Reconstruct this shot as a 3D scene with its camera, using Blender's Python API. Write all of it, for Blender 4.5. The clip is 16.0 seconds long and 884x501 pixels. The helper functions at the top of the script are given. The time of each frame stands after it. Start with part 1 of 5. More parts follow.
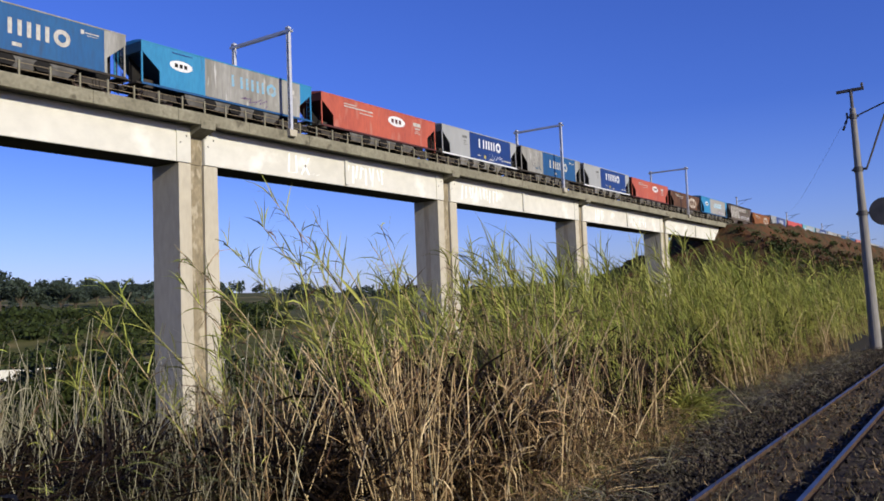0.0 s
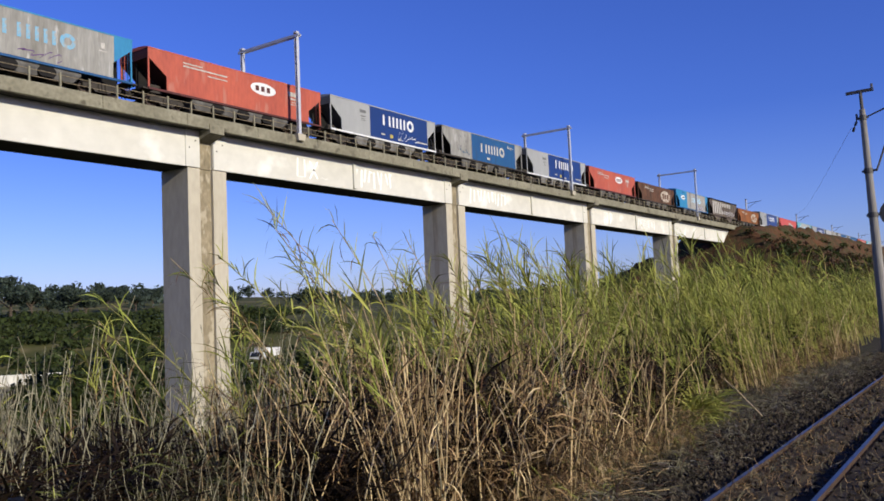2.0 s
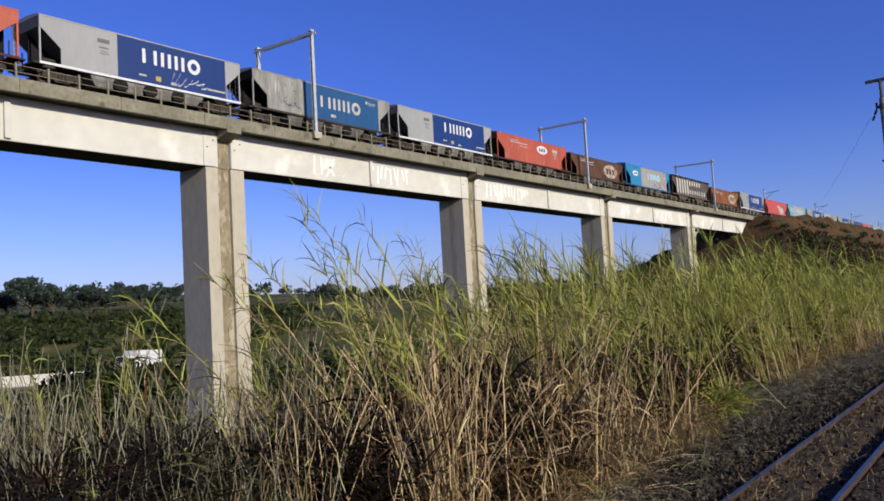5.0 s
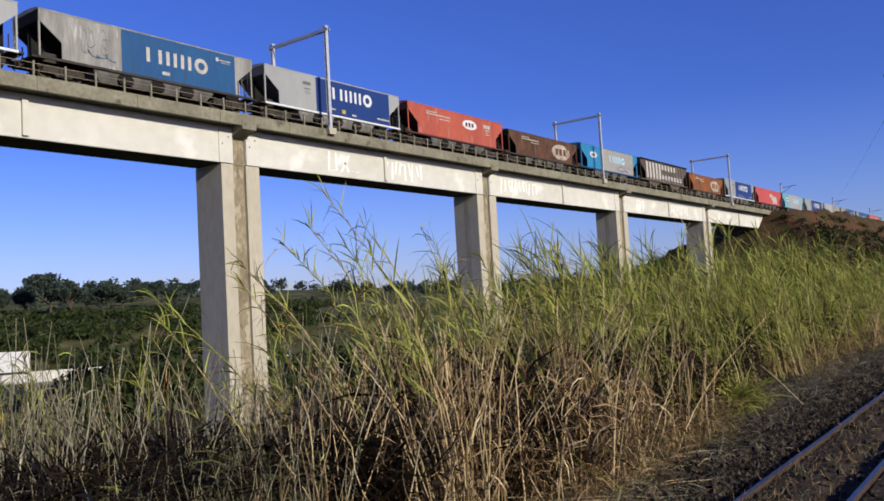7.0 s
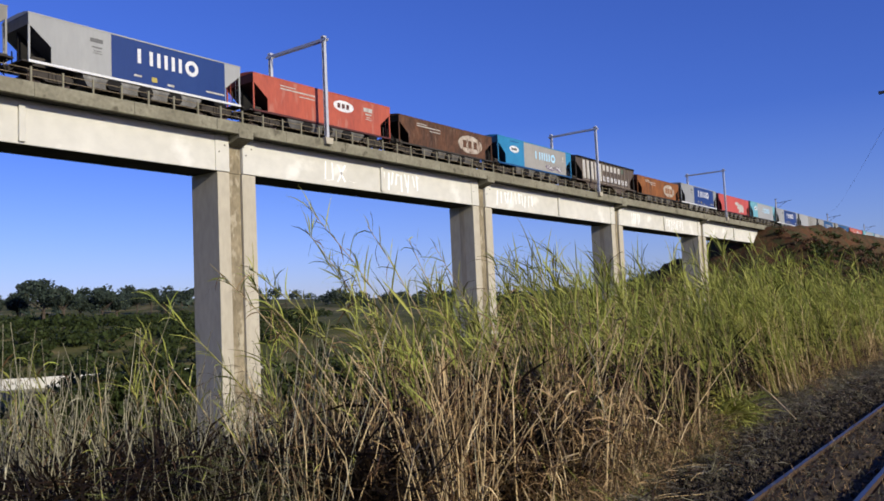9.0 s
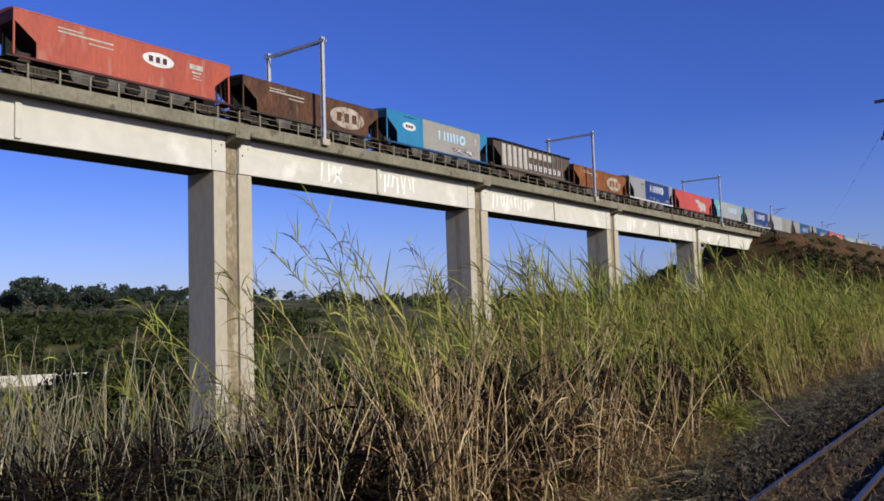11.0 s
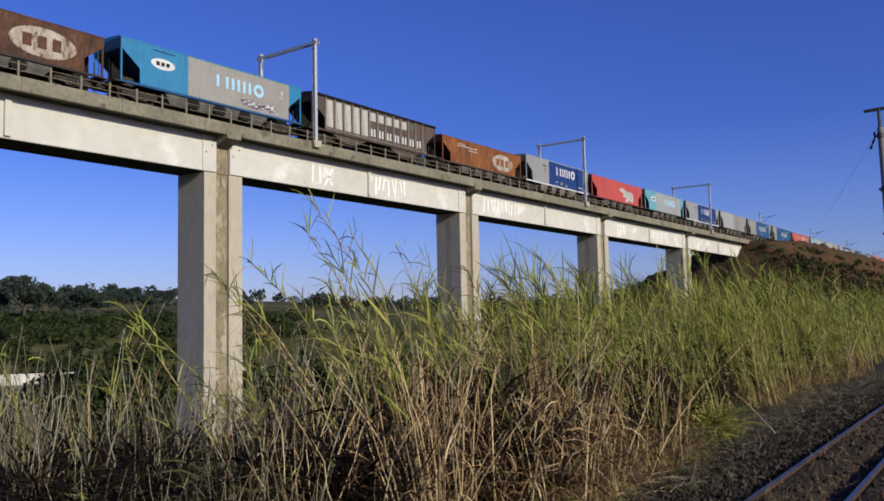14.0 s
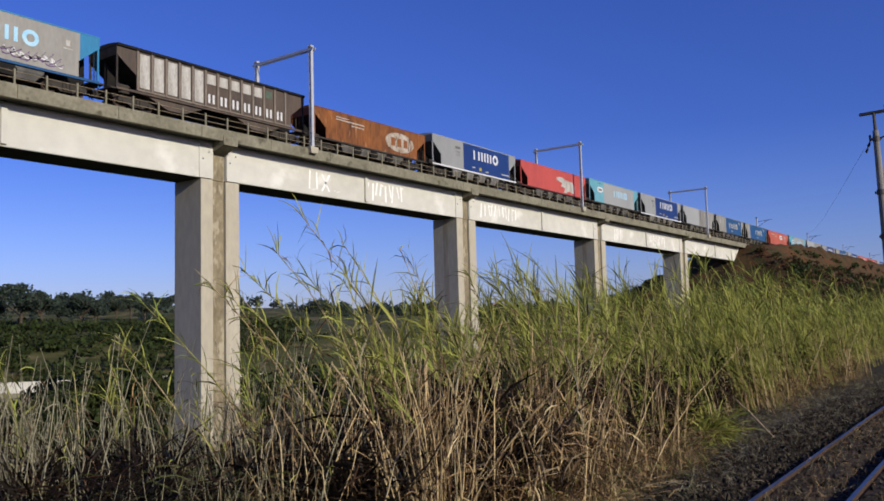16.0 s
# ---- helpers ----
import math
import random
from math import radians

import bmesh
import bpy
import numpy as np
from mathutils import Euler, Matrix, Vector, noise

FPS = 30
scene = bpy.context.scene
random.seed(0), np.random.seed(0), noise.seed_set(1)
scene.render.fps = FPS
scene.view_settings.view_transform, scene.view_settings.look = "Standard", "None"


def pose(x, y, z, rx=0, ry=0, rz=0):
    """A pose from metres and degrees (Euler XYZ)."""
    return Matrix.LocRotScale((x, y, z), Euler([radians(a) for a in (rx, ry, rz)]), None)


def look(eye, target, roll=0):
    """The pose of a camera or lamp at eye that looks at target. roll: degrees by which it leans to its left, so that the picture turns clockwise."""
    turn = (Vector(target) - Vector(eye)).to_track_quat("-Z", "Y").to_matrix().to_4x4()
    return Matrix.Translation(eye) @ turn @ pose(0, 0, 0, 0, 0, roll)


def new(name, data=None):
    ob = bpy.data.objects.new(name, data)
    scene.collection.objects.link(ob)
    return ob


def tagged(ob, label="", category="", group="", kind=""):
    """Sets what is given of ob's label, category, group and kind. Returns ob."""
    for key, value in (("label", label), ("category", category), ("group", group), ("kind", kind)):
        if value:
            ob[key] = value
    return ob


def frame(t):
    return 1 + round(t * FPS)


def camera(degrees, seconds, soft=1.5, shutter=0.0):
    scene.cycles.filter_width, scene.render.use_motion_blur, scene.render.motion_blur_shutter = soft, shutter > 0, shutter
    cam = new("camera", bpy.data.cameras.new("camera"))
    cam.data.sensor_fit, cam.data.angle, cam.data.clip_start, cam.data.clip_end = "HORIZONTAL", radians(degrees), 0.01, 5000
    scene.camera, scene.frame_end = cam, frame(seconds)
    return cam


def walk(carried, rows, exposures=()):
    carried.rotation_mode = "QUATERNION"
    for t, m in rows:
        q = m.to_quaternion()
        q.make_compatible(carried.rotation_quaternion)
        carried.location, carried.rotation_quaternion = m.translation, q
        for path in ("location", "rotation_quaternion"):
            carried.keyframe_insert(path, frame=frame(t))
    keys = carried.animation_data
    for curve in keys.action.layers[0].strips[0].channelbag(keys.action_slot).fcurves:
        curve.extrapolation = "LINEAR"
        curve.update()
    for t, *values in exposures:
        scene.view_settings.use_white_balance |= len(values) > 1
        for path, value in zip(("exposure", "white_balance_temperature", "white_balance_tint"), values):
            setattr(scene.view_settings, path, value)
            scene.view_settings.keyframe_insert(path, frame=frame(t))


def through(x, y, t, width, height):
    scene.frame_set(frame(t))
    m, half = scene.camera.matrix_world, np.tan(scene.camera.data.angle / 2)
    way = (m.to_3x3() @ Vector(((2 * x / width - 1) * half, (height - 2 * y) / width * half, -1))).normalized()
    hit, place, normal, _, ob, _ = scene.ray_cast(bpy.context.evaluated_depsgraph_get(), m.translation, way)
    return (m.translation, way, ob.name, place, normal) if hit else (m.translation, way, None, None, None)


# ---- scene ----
cam = camera(55.43, 16.0, soft=1.7)
# seconds, yaw from +y to the left, pitch up, roll
PATH = [
    (0, -55.42, 4.03, -2.31),
    (0.5, -55.21, 3.97, -2.42),
    (1, -55.16, 4.16, -2.56),
    (1.5, -55.05, 4.23, -2.40),
    (2, -54.85, 4.29, -2.50),
    (2.5, -54.86, 4.21, -2.20),
    (3, -54.68, 3.94, -2.54),
    (5.5, -53.54, 4.00, -3.37),
    (6, -53.27, 3.95, -3.50),
    (6.5, -52.73, 3.98, -3.30),
    (7, -52.72, 3.74, -3.30),
    (7.5, -52.71, 3.98, -3.10),
    (8, -52.85, 4.06, -2.86),
    (8.5, -52.93, 4.22, -2.75),
    (9, -53.08, 4.47, -2.63),
    (11.5, -53.44, 4.61, -1.79),
    (12, -53.48, 4.55, -1.66),
    (12.5, -53.52, 4.56, -1.29),
    (13, -53.72, 4.76, -1.30),
    (13.5, -53.84, 4.85, -0.93),
    (14, -54.07, 4.86, -1.26),
    (14.5, -54.13, 5.02, -1.02),
    (15, -54.24, 5.00, -1.15),
    (15.5, -54.41, 5.00, -1.50),
    (16, -54.27, 5.23, -1.59)]


def aim(t, yaw, pitch, roll):
    # the bearer sways a little to one side after the first seconds
    sway = 1 - min(max((t - 3.0) / 2.5, 0), 1)
    eye = Vector((0.15 * sway, -0.02 * sway, 2.5 - 0.05 * sway))
    a, b = radians(yaw), radians(pitch)
    ahead = Vector((-math.sin(a) * math.cos(b), math.cos(a) * math.cos(b), math.sin(b)))
    return look(eye, eye + ahead * 50, roll)


walk(cam, [(row[0], aim(*row)) for row in PATH],
     exposures=[(0.0, 0.15), (3.0, 0.12), (6.0, 0.03), (9.0, 0.03), (12.0, -0.14), (16.0, -0.15)])

# ---- light ----
SUN_EL, SUN_AZ = radians(20), math.atan2(-0.12, -1.0)
world = bpy.data.worlds.new("sky")
scene.world = world
world.use_nodes = True
wn = world.node_tree
sky = wn.nodes.new("ShaderNodeTexSky")
sky.sky_type, sky.sun_disc, sky.sun_elevation, sky.sun_rotation = "NISHITA", False, SUN_EL, SUN_AZ
sky.altitude, sky.air_density, sky.dust_density, sky.ozone_density = 700, 1.2, 0.9, 3.0
tint = wn.nodes.new("ShaderNodeMix")
tint.data_type, tint.blend_type = "RGBA", "MULTIPLY"
tint.inputs[0].default_value = 1.0
# clear blue above, paler haze all round the horizon
way = wn.nodes.new("ShaderNodeTexCoord")
rise_of = wn.nodes.new("ShaderNodeSeparateXYZ")
haze = wn.nodes.new("ShaderNodeMapRange")
haze.inputs[1].default_value, haze.inputs[2].default_value = 0.0, 0.22
hue = wn.nodes.new("ShaderNodeMix")
hue.data_type = "RGBA"
hue.inputs[6].default_value, hue.inputs[7].default_value = (0.97, 1.02, 1.88, 1), (0.455, 0.64, 1.62, 1)
wn.links.new(way.outputs["Generated"], rise_of.inputs[0])
wn.links.new(rise_of.outputs["Z"], haze.inputs[0])
wn.links.new(haze.outputs[0], hue.inputs[0])
wn.links.new(hue.outputs[2], tint.inputs[7])
wn.links.new(sky.outputs[0], tint.inputs[6])
wn.links.new(tint.outputs[2], wn.nodes["Background"].inputs[0])
wn.nodes["Background"].inputs[1].default_value = 0.086
sun = new("sun", bpy.data.lights.new("sun", "SUN"))
sun.data.energy, sun.data.angle, sun.data.color = 5.0, radians(0.5), (1.0, 0.92, 0.76)
sun_way = Vector((math.sin(SUN_AZ) * math.cos(SUN_EL), math.cos(SUN_AZ) * math.cos(SUN_EL), math.sin(SUN_EL)))
sun.matrix_world = look(sun_way * 100, (0, 0, 0))


# ---- materials ----
def surface(name, a, b, scale=1.0, rough=0.8, metal=0.0, bump=0.0, stretch=(1, 1, 1), fine=12.0, island=0.0, thing=0.0, c=None, c_amount=0.5, grain=0.2):
    """Two colours mixed by a coarse and a fine noise, a third in patches; bump; brightness varied per island or per object."""
    m = bpy.data.materials.new(name)
    m.use_nodes = True
    nt = m.node_tree
    nodes, links = nt.nodes, nt.links
    p = nodes["Principled BSDF"]
    p.inputs["Roughness"].default_value, p.inputs["Metallic"].default_value = rough, metal
    p.inputs["Specular IOR Level"].default_value = 0.12 if rough >= 0.8 else 0.4
    co = nodes.new("ShaderNodeTexCoord")
    mp = nodes.new("ShaderNodeMapping")
    mp.inputs["Scale"].default_value = stretch
    links.new(co.outputs["Object"], mp.inputs[0])

    def tex(s, detail=4.0):
        n = nodes.new("ShaderNodeTexNoise")
        n.inputs["Scale"].default_value, n.inputs["Detail"].default_value = s, detail
        links.new(mp.outputs[0], n.inputs["Vector"])
        return n.outputs["Fac"]

    def ramp(src, lo, hi):
        n = nodes.new("ShaderNodeMapRange")
        n.inputs[1].default_value, n.inputs[2].default_value = lo, hi
        links.new(src, n.inputs[0])
        return n.outputs[0]

    def mix(fac, x, y, kind="MIX"):
        n = nodes.new("ShaderNodeMix")
        n.data_type, n.blend_type = "RGBA", kind
        for k, v in ((0, fac), (6, x), (7, y)):
            if isinstance(v, (int, float)):
                n.inputs[k].default_value = v
            elif isinstance(v, tuple):
                n.inputs[k].default_value = (*v, 1)
            else:
                links.new(v, n.inputs[k])
        return n.outputs[2]

    coarse = tex(scale)
    small = tex(scale * fine)
    col = mix(ramp(coarse, 0.3, 0.7), tuple(a), tuple(b))
    speck = nodes.new("ShaderNodeMapRange")
    speck.inputs[1].default_value, speck.inputs[2].default_value, speck.inputs[3].default_value, speck.inputs[4].default_value = 0.25, 0.75, 1 - grain, 1 + grain
    links.new(small, speck.inputs[0])
    comb = nodes.new("ShaderNodeCombineColor")
    for k in range(3):
        links.new(speck.outputs[0], comb.inputs[k])
    col = mix(1.0, col, comb.outputs[0], "MULTIPLY")
    if c:
        patch = tex(scale * 2.7, 6.0)
        col = mix(ramp(patch, 1 - c_amount, 1 - c_amount + 0.12), col, tuple(c))
    if island or thing:
        if island:
            r = nodes.new("ShaderNodeNewGeometry").outputs["Random Per Island"]
        else:
            r = nodes.new("ShaderNodeObjectInfo").outputs["Random"]
        amount = island or thing
        h = nodes.new("ShaderNodeHueSaturation")
        v = nodes.new("ShaderNodeMapRange")
        v.inputs[3].default_value, v.inputs[4].default_value = 1 - amount, 1 + amount
        links.new(r, v.inputs[0])
        links.new(v.outputs[0], h.inputs["Value"])
        links.new(col, h.inputs["Color"])
        col = h.outputs[0]
    links.new(col, p.inputs["Base Color"])
    rr = nodes.new("ShaderNodeMapRange")
    rr.inputs[3].default_value, rr.inputs[4].default_value = max(rough - 0.1, 0.02), min(rough + 0.1, 1.0)
    links.new(small, rr.inputs[0])
    links.new(rr.outputs[0], p.inputs["Roughness"])
    if bump:
        bn = nodes.new("ShaderNodeBump")
        bn.inputs["Strength"].default_value, bn.inputs["Distance"].default_value = 1.0, bump
        links.new(small, bn.inputs["Height"])
        links.new(bn.outputs[0], p.inputs["Normal"])
    return m


def leafy(name, a, b, island=0.35, through=0.35):
    """Thin plant matter: lit through as well as on its face."""
    m = surface(name, a, b, scale=1.2, rough=0.55, island=island)
    nodes, links = m.node_tree.nodes, m.node_tree.links
    p = nodes["Principled BSDF"]
    p.inputs["Specular IOR Level"].default_value = 0.1
    t = nodes.new("ShaderNodeBsdfTranslucent")
    src = p.inputs["Base Color"].links[0].from_socket
    links.new(src, t.inputs["Color"])
    mixer = nodes.new("ShaderNodeMixShader")
    mixer.inputs[0].default_value = through
    links.new(p.outputs[0], mixer.inputs[1])
    links.new(t.outputs[0], mixer.inputs[2])
    links.new(mixer.outputs[0], nodes["Material Output"].inputs[0])
    return m


MAT = dict(
    concrete=surface("concrete", (0.43, 0.39, 0.30), (0.36, 0.325, 0.245), 0.35, 0.9, bump=0.01, stretch=(1, 1, 0.35), fine=9, c=(0.25, 0.215, 0.155), c_amount=0.34, grain=0.1),
    concrete_white=surface("concrete_white", (0.565, 0.55, 0.485), (0.49, 0.475, 0.41), 0.25, 0.9, bump=0.004, stretch=(0.5, 1, 0.6), fine=8, c=(0.66, 0.645, 0.58), c_amount=0.42, grain=0.09),
    concrete_stained=surface("concrete_stained", (0.25, 0.20, 0.13), (0.13, 0.105, 0.07), 0.6, 0.95, bump=0.012, stretch=(1, 1, 0.25), fine=7, c=(0.30, 0.26, 0.18), c_amount=0.38),
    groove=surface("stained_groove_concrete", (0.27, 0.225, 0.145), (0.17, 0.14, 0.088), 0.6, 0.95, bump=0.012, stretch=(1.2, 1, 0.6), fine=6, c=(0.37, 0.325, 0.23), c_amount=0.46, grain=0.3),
    pole_grey=surface("weathered_pole", (0.25, 0.235, 0.21), (0.16, 0.15, 0.135), 0.8, 0.9, bump=0.006, stretch=(1, 1, 0.2), fine=8, grain=0.25),
    concrete_dark=surface("concrete_dark", (0.225, 0.21, 0.15), (0.155, 0.143, 0.10), 0.5, 0.95, bump=0.012, fine=8, c=(0.095, 0.085, 0.06), c_amount=0.42, grain=0.25),
    # near-black concrete: the shade under deck and beams put into the colour
    under_shade=surface("under_shade_concrete", (0.06, 0.055, 0.045), (0.035, 0.032, 0.028), 0.5, 0.95, fine=8),
    stain=surface("rain_stain", (0.27, 0.22, 0.15), (0.36, 0.32, 0.24), 0.7, 0.95, stretch=(1, 1, 0.15), fine=6),
    tan=surface("bleached_cane", (0.58, 0.46, 0.26), (0.40, 0.29, 0.145), 2.0, 0.8, island=0.4),
    whitewash=surface("whitewash", (0.82, 0.81, 0.78), (0.76, 0.75, 0.71), 1.5, 0.9),
    steel_grey=surface("galvanised_steel", (0.47, 0.48, 0.50), (0.38, 0.39, 0.415), 2, 0.5, metal=0.2),
    steel_dark=surface("dark_steel", (0.09, 0.085, 0.08), (0.06, 0.056, 0.052), 2, 0.6, metal=0.3),
    rust=surface("rusty_steel", (0.062, 0.042, 0.030), (0.04, 0.028, 0.02), 4, 0.9, bump=0.002),
    rail_head=surface("worn_rail_head", (0.24, 0.225, 0.21), (0.15, 0.13, 0.12), 3, 0.33, metal=1.0),
    rail_web=surface("rusty_rail_web", (0.07, 0.046, 0.031), (0.045, 0.03, 0.021), 4, 0.9, bump=0.002, fine=6),
    track_earth=surface("trodden_track_earth", (0.062, 0.047, 0.031), (0.034, 0.026, 0.017), 2.5, 1.0, bump=0.03, fine=9, c=(0.02, 0.017, 0.012), c_amount=0.45, grain=0.35),
    ballast_bed=surface("stony_track_bed", (0.035, 0.029, 0.021), (0.02, 0.017, 0.013), 3, 0.95, bump=0.02, fine=8),
    ballast=surface("ballast_stone", (0.07, 0.057, 0.039), (0.010, 0.008, 0.006), 5, 0.95, island=0.85),
    sleeper=surface("old_sleeper", (0.05, 0.04, 0.03), (0.035, 0.028, 0.022), 3, 0.95, bump=0.005, stretch=(6, 1, 1)),
    soil=surface("dry_ground", (0.06, 0.047, 0.03), (0.04, 0.034, 0.02), 0.5, 1.0, bump=0.03, fine=20, c=(0.045, 0.045, 0.02), c_amount=0.5),
    field=surface("green_field", (0.052, 0.06, 0.015), (0.08, 0.078, 0.024), 0.02, 1.0, fine=30, c=(0.16, 0.13, 0.055), c_amount=0.48),
    red_earth=surface("red_earth", (0.098, 0.044, 0.019), (0.048, 0.03, 0.014), 0.22, 1.0, bump=0.15, fine=9, c=(0.045, 0.042, 0.016), c_amount=0.53, grain=0.4),
    chassis=surface("sooty_underframe", (0.057, 0.0494, 0.0418), (0.0304, 0.0274, 0.0243), 1.5, 0.85, bump=0.003),
    chute=surface("grey_hopper_chute", (0.13, 0.125, 0.115), (0.07, 0.066, 0.06), 1.2, 0.8, stretch=(1, 1, 0.4)),
    chute_light=surface("pale_grey_hopper_chute", (0.21, 0.205, 0.19), (0.11, 0.105, 0.095), 1.2, 0.8, stretch=(1, 1, 0.4), grain=0.3),
    black=surface("black_steel", (0.00912, 0.00912, 0.00912), (0.0152, 0.0137, 0.0122), 2, 0.8),
    wheel=surface("wheel_steel", (0.0836, 0.057, 0.0418), (0.0532, 0.038, 0.0304), 3, 0.6, metal=0.4),
    grey=surface("grey_paint", (0.285, 0.29, 0.275), (0.245, 0.25, 0.24), 0.4, 0.55, stretch=(1, 1, 0.3), fine=10, thing=0.1, grain=0.06),
    grey_dirty=surface("dirty_grey_paint", (0.27, 0.265, 0.24), (0.155, 0.148, 0.125), 0.9, 0.7, stretch=(1.3, 1, 0.22), fine=7, c=(0.40, 0.395, 0.37), c_amount=0.4, grain=0.18),
    grey_warm=surface("dusty_grey_paint", (0.28, 0.27, 0.24), (0.235, 0.225, 0.20), 0.5, 0.7, stretch=(1.2, 1, 0.4), fine=9, c=(0.22, 0.205, 0.18), c_amount=0.36, grain=0.12),
    navy=surface("navy_paint", (0.008, 0.028, 0.12), (0.01, 0.034, 0.135), 0.5, 0.45, stretch=(1, 1, 0.3), thing=0.12, grain=0.06),
    blue=surface("weathered_blue_paint", (0.005, 0.055, 0.16), (0.008, 0.068, 0.175), 0.5, 0.7, stretch=(1.2, 1, 0.25), fine=9, thing=0.1, c=(0.016, 0.045, 0.10), c_amount=0.38, grain=0.18),
    cyan=surface("cyan_paint", (0.018, 0.165, 0.315), (0.026, 0.185, 0.335), 0.6, 0.5, stretch=(1.2, 1, 0.3), fine=9, c=(0.028, 0.135, 0.25), c_amount=0.38, grain=0.14),
    cyan_pale=surface("faded_cyan_paint", (0.0988, 0.289, 0.35), (0.137, 0.319, 0.365), 0.6, 0.6, stretch=(1.2, 1, 0.3), fine=9),
    red=surface("red_paint", (0.41, 0.087, 0.045), (0.31, 0.064, 0.037), 0.5, 0.6, stretch=(1.2, 1, 0.3), fine=9, thing=0.14, c=(0.37, 0.135, 0.09), c_amount=0.43, grain=0.18),
    red_bright=surface("bright_red_paint", (0.45, 0.072, 0.055), (0.37, 0.06, 0.048), 0.5, 0.6, stretch=(1.2, 1, 0.3), fine=9, grain=0.12),
    maroon=surface("dull_maroon_paint", (0.076, 0.0167, 0.0137), (0.0532, 0.0152, 0.0137), 1, 0.7),
    brown=surface("rusted_brown_paint", (0.112, 0.054, 0.031), (0.05, 0.03, 0.022), 0.8, 0.8, stretch=(1.2, 1, 0.35), fine=6, bump=0.002, c=(0.125, 0.08, 0.055), c_amount=0.42, grain=0.4),
    orange=surface("rusted_orange_paint", (0.24, 0.09, 0.03), (0.105, 0.045, 0.023), 0.7, 0.8, stretch=(1.2, 1, 0.3), fine=6, bump=0.002, c=(0.34, 0.17, 0.075), c_amount=0.40, grain=0.3),
    rib_paint=surface("pale_brown_rib_paint", (0.20, 0.165, 0.13), (0.13, 0.10, 0.075), 1.2, 0.75, stretch=(1, 1, 0.3), fine=8, grain=0.25),
    green_grey=surface("faded_green_patch", (0.10, 0.14, 0.10), (0.07, 0.09, 0.07), 2, 0.8),
    umber=surface("dark_brown_paint", (0.088, 0.064, 0.046), (0.052, 0.038, 0.03), 0.8, 0.75, stretch=(1.4, 1, 0.25), fine=8, grain=0.3),
    white=surface("white_paint", (0.608, 0.608, 0.593), (0.547, 0.547, 0.532), 1.2, 0.5, fine=10),
    white_worn=surface("worn_white_paint", (0.46, 0.445, 0.40), (0.28, 0.26, 0.22), 2.2, 0.7, stretch=(1.4, 1, 0.3), fine=6, grain=0.3),
    white_scuffed=surface("scuffed_white_paint", (0.44, 0.40, 0.33), (0.26, 0.20, 0.15), 1.1, 0.8, stretch=(1.2, 1, 0.5), fine=6, c=(0.10, 0.055, 0.035), c_amount=0.45, grain=0.3),
    yellow=surface("yellow_paint", (0.38, 0.304, 0.0608), (0.319, 0.258, 0.0608), 2, 0.6),
    sky_blue=surface("light_blue_lettering", (0.22, 0.50, 0.70), (0.42, 0.60, 0.70), 1.4, 0.6, c=(0.30, 0.36, 0.38), c_amount=0.38),
    faded_blue=surface("faded_blue_lettering", (0.10, 0.30, 0.46), (0.20, 0.33, 0.40), 1.4, 0.6, c=(0.26, 0.27, 0.25), c_amount=0.5),
    glass=surface("dark_glass", (0.0152, 0.019, 0.0228), (0.0228, 0.0266, 0.0304), 1, 0.1),
    purple=surface("purple_scrawl", (0.07, 0.025, 0.12), (0.09, 0.03, 0.13), 2, 0.6),
    # these two also serve as wagon end colours with shade painted in
    dusk=surface("end_shade_scrawl_blue", (0.01, 0.06, 0.12), (0.015, 0.05, 0.09), 1, 0.6),
    shade_mark_grey=surface("end_shade_mark_grey", (0.13, 0.13, 0.125), (0.08, 0.08, 0.078), 1, 0.7),
    rubber=surface("rubber", (0.0152, 0.0152, 0.0152), (0.0228, 0.0228, 0.0228), 3, 0.9),
    bark=surface("bark", (0.0912, 0.0722, 0.0532), (0.0532, 0.0418, 0.0304), 2, 0.95, bump=0.02),
    # far leaves lifted and greyed: distance haze put into the colour
    leaf_dark=leafy("hazed_tree_leaf", (0.036, 0.052, 0.038), (0.052, 0.068, 0.048), 0.4, 0.25),
    leaf_mid=leafy("bush_leaf", (0.027, 0.040, 0.011), (0.042, 0.054, 0.017), 0.4, 0.25),
    # near-black blades: shade deep in the grass put into the colour
    gap_shade=leafy("gap_shade_blade", (0.014, 0.009, 0.005), (0.007, 0.005, 0.003), 0.6, 0.03),
    ash_leaf=leafy("ashen_litter_blade", (0.18, 0.16, 0.12), (0.08, 0.07, 0.052), 0.6, 0.1),
    olive_leaf=leafy("dull_olive_blade", (0.09, 0.10, 0.03), (0.05, 0.055, 0.018), 0.5, 0.2),
    green=leafy("green_grass_blade", (0.172, 0.212, 0.038), (0.315, 0.30, 0.075), 0.75, 0.3),
    straw=leafy("straw_blade", (0.36, 0.245, 0.118), (0.15, 0.09, 0.04), 0.75, 0.12),
    dry=leafy("dry_brown_blade", (0.105, 0.057, 0.028), (0.045, 0.025, 0.013), 0.6, 0.1),
    grey_leaf=leafy("weathered_grey_blade", (0.185, 0.17, 0.10), (0.08, 0.072, 0.04), 0.65, 0.12),
    cane_dry=surface("dry_cane", (0.42, 0.315, 0.165), (0.20, 0.138, 0.07), 2.0, 0.8, island=0.6),
    cane_grey=surface("weathered_grey_cane", (0.37, 0.34, 0.225), (0.16, 0.145, 0.092), 2.0, 0.8, island=0.5),
    cane_green=surface("green_cane", (0.36, 0.33, 0.10), (0.26, 0.25, 0.07), 2.0, 0.8, island=0.3),
)


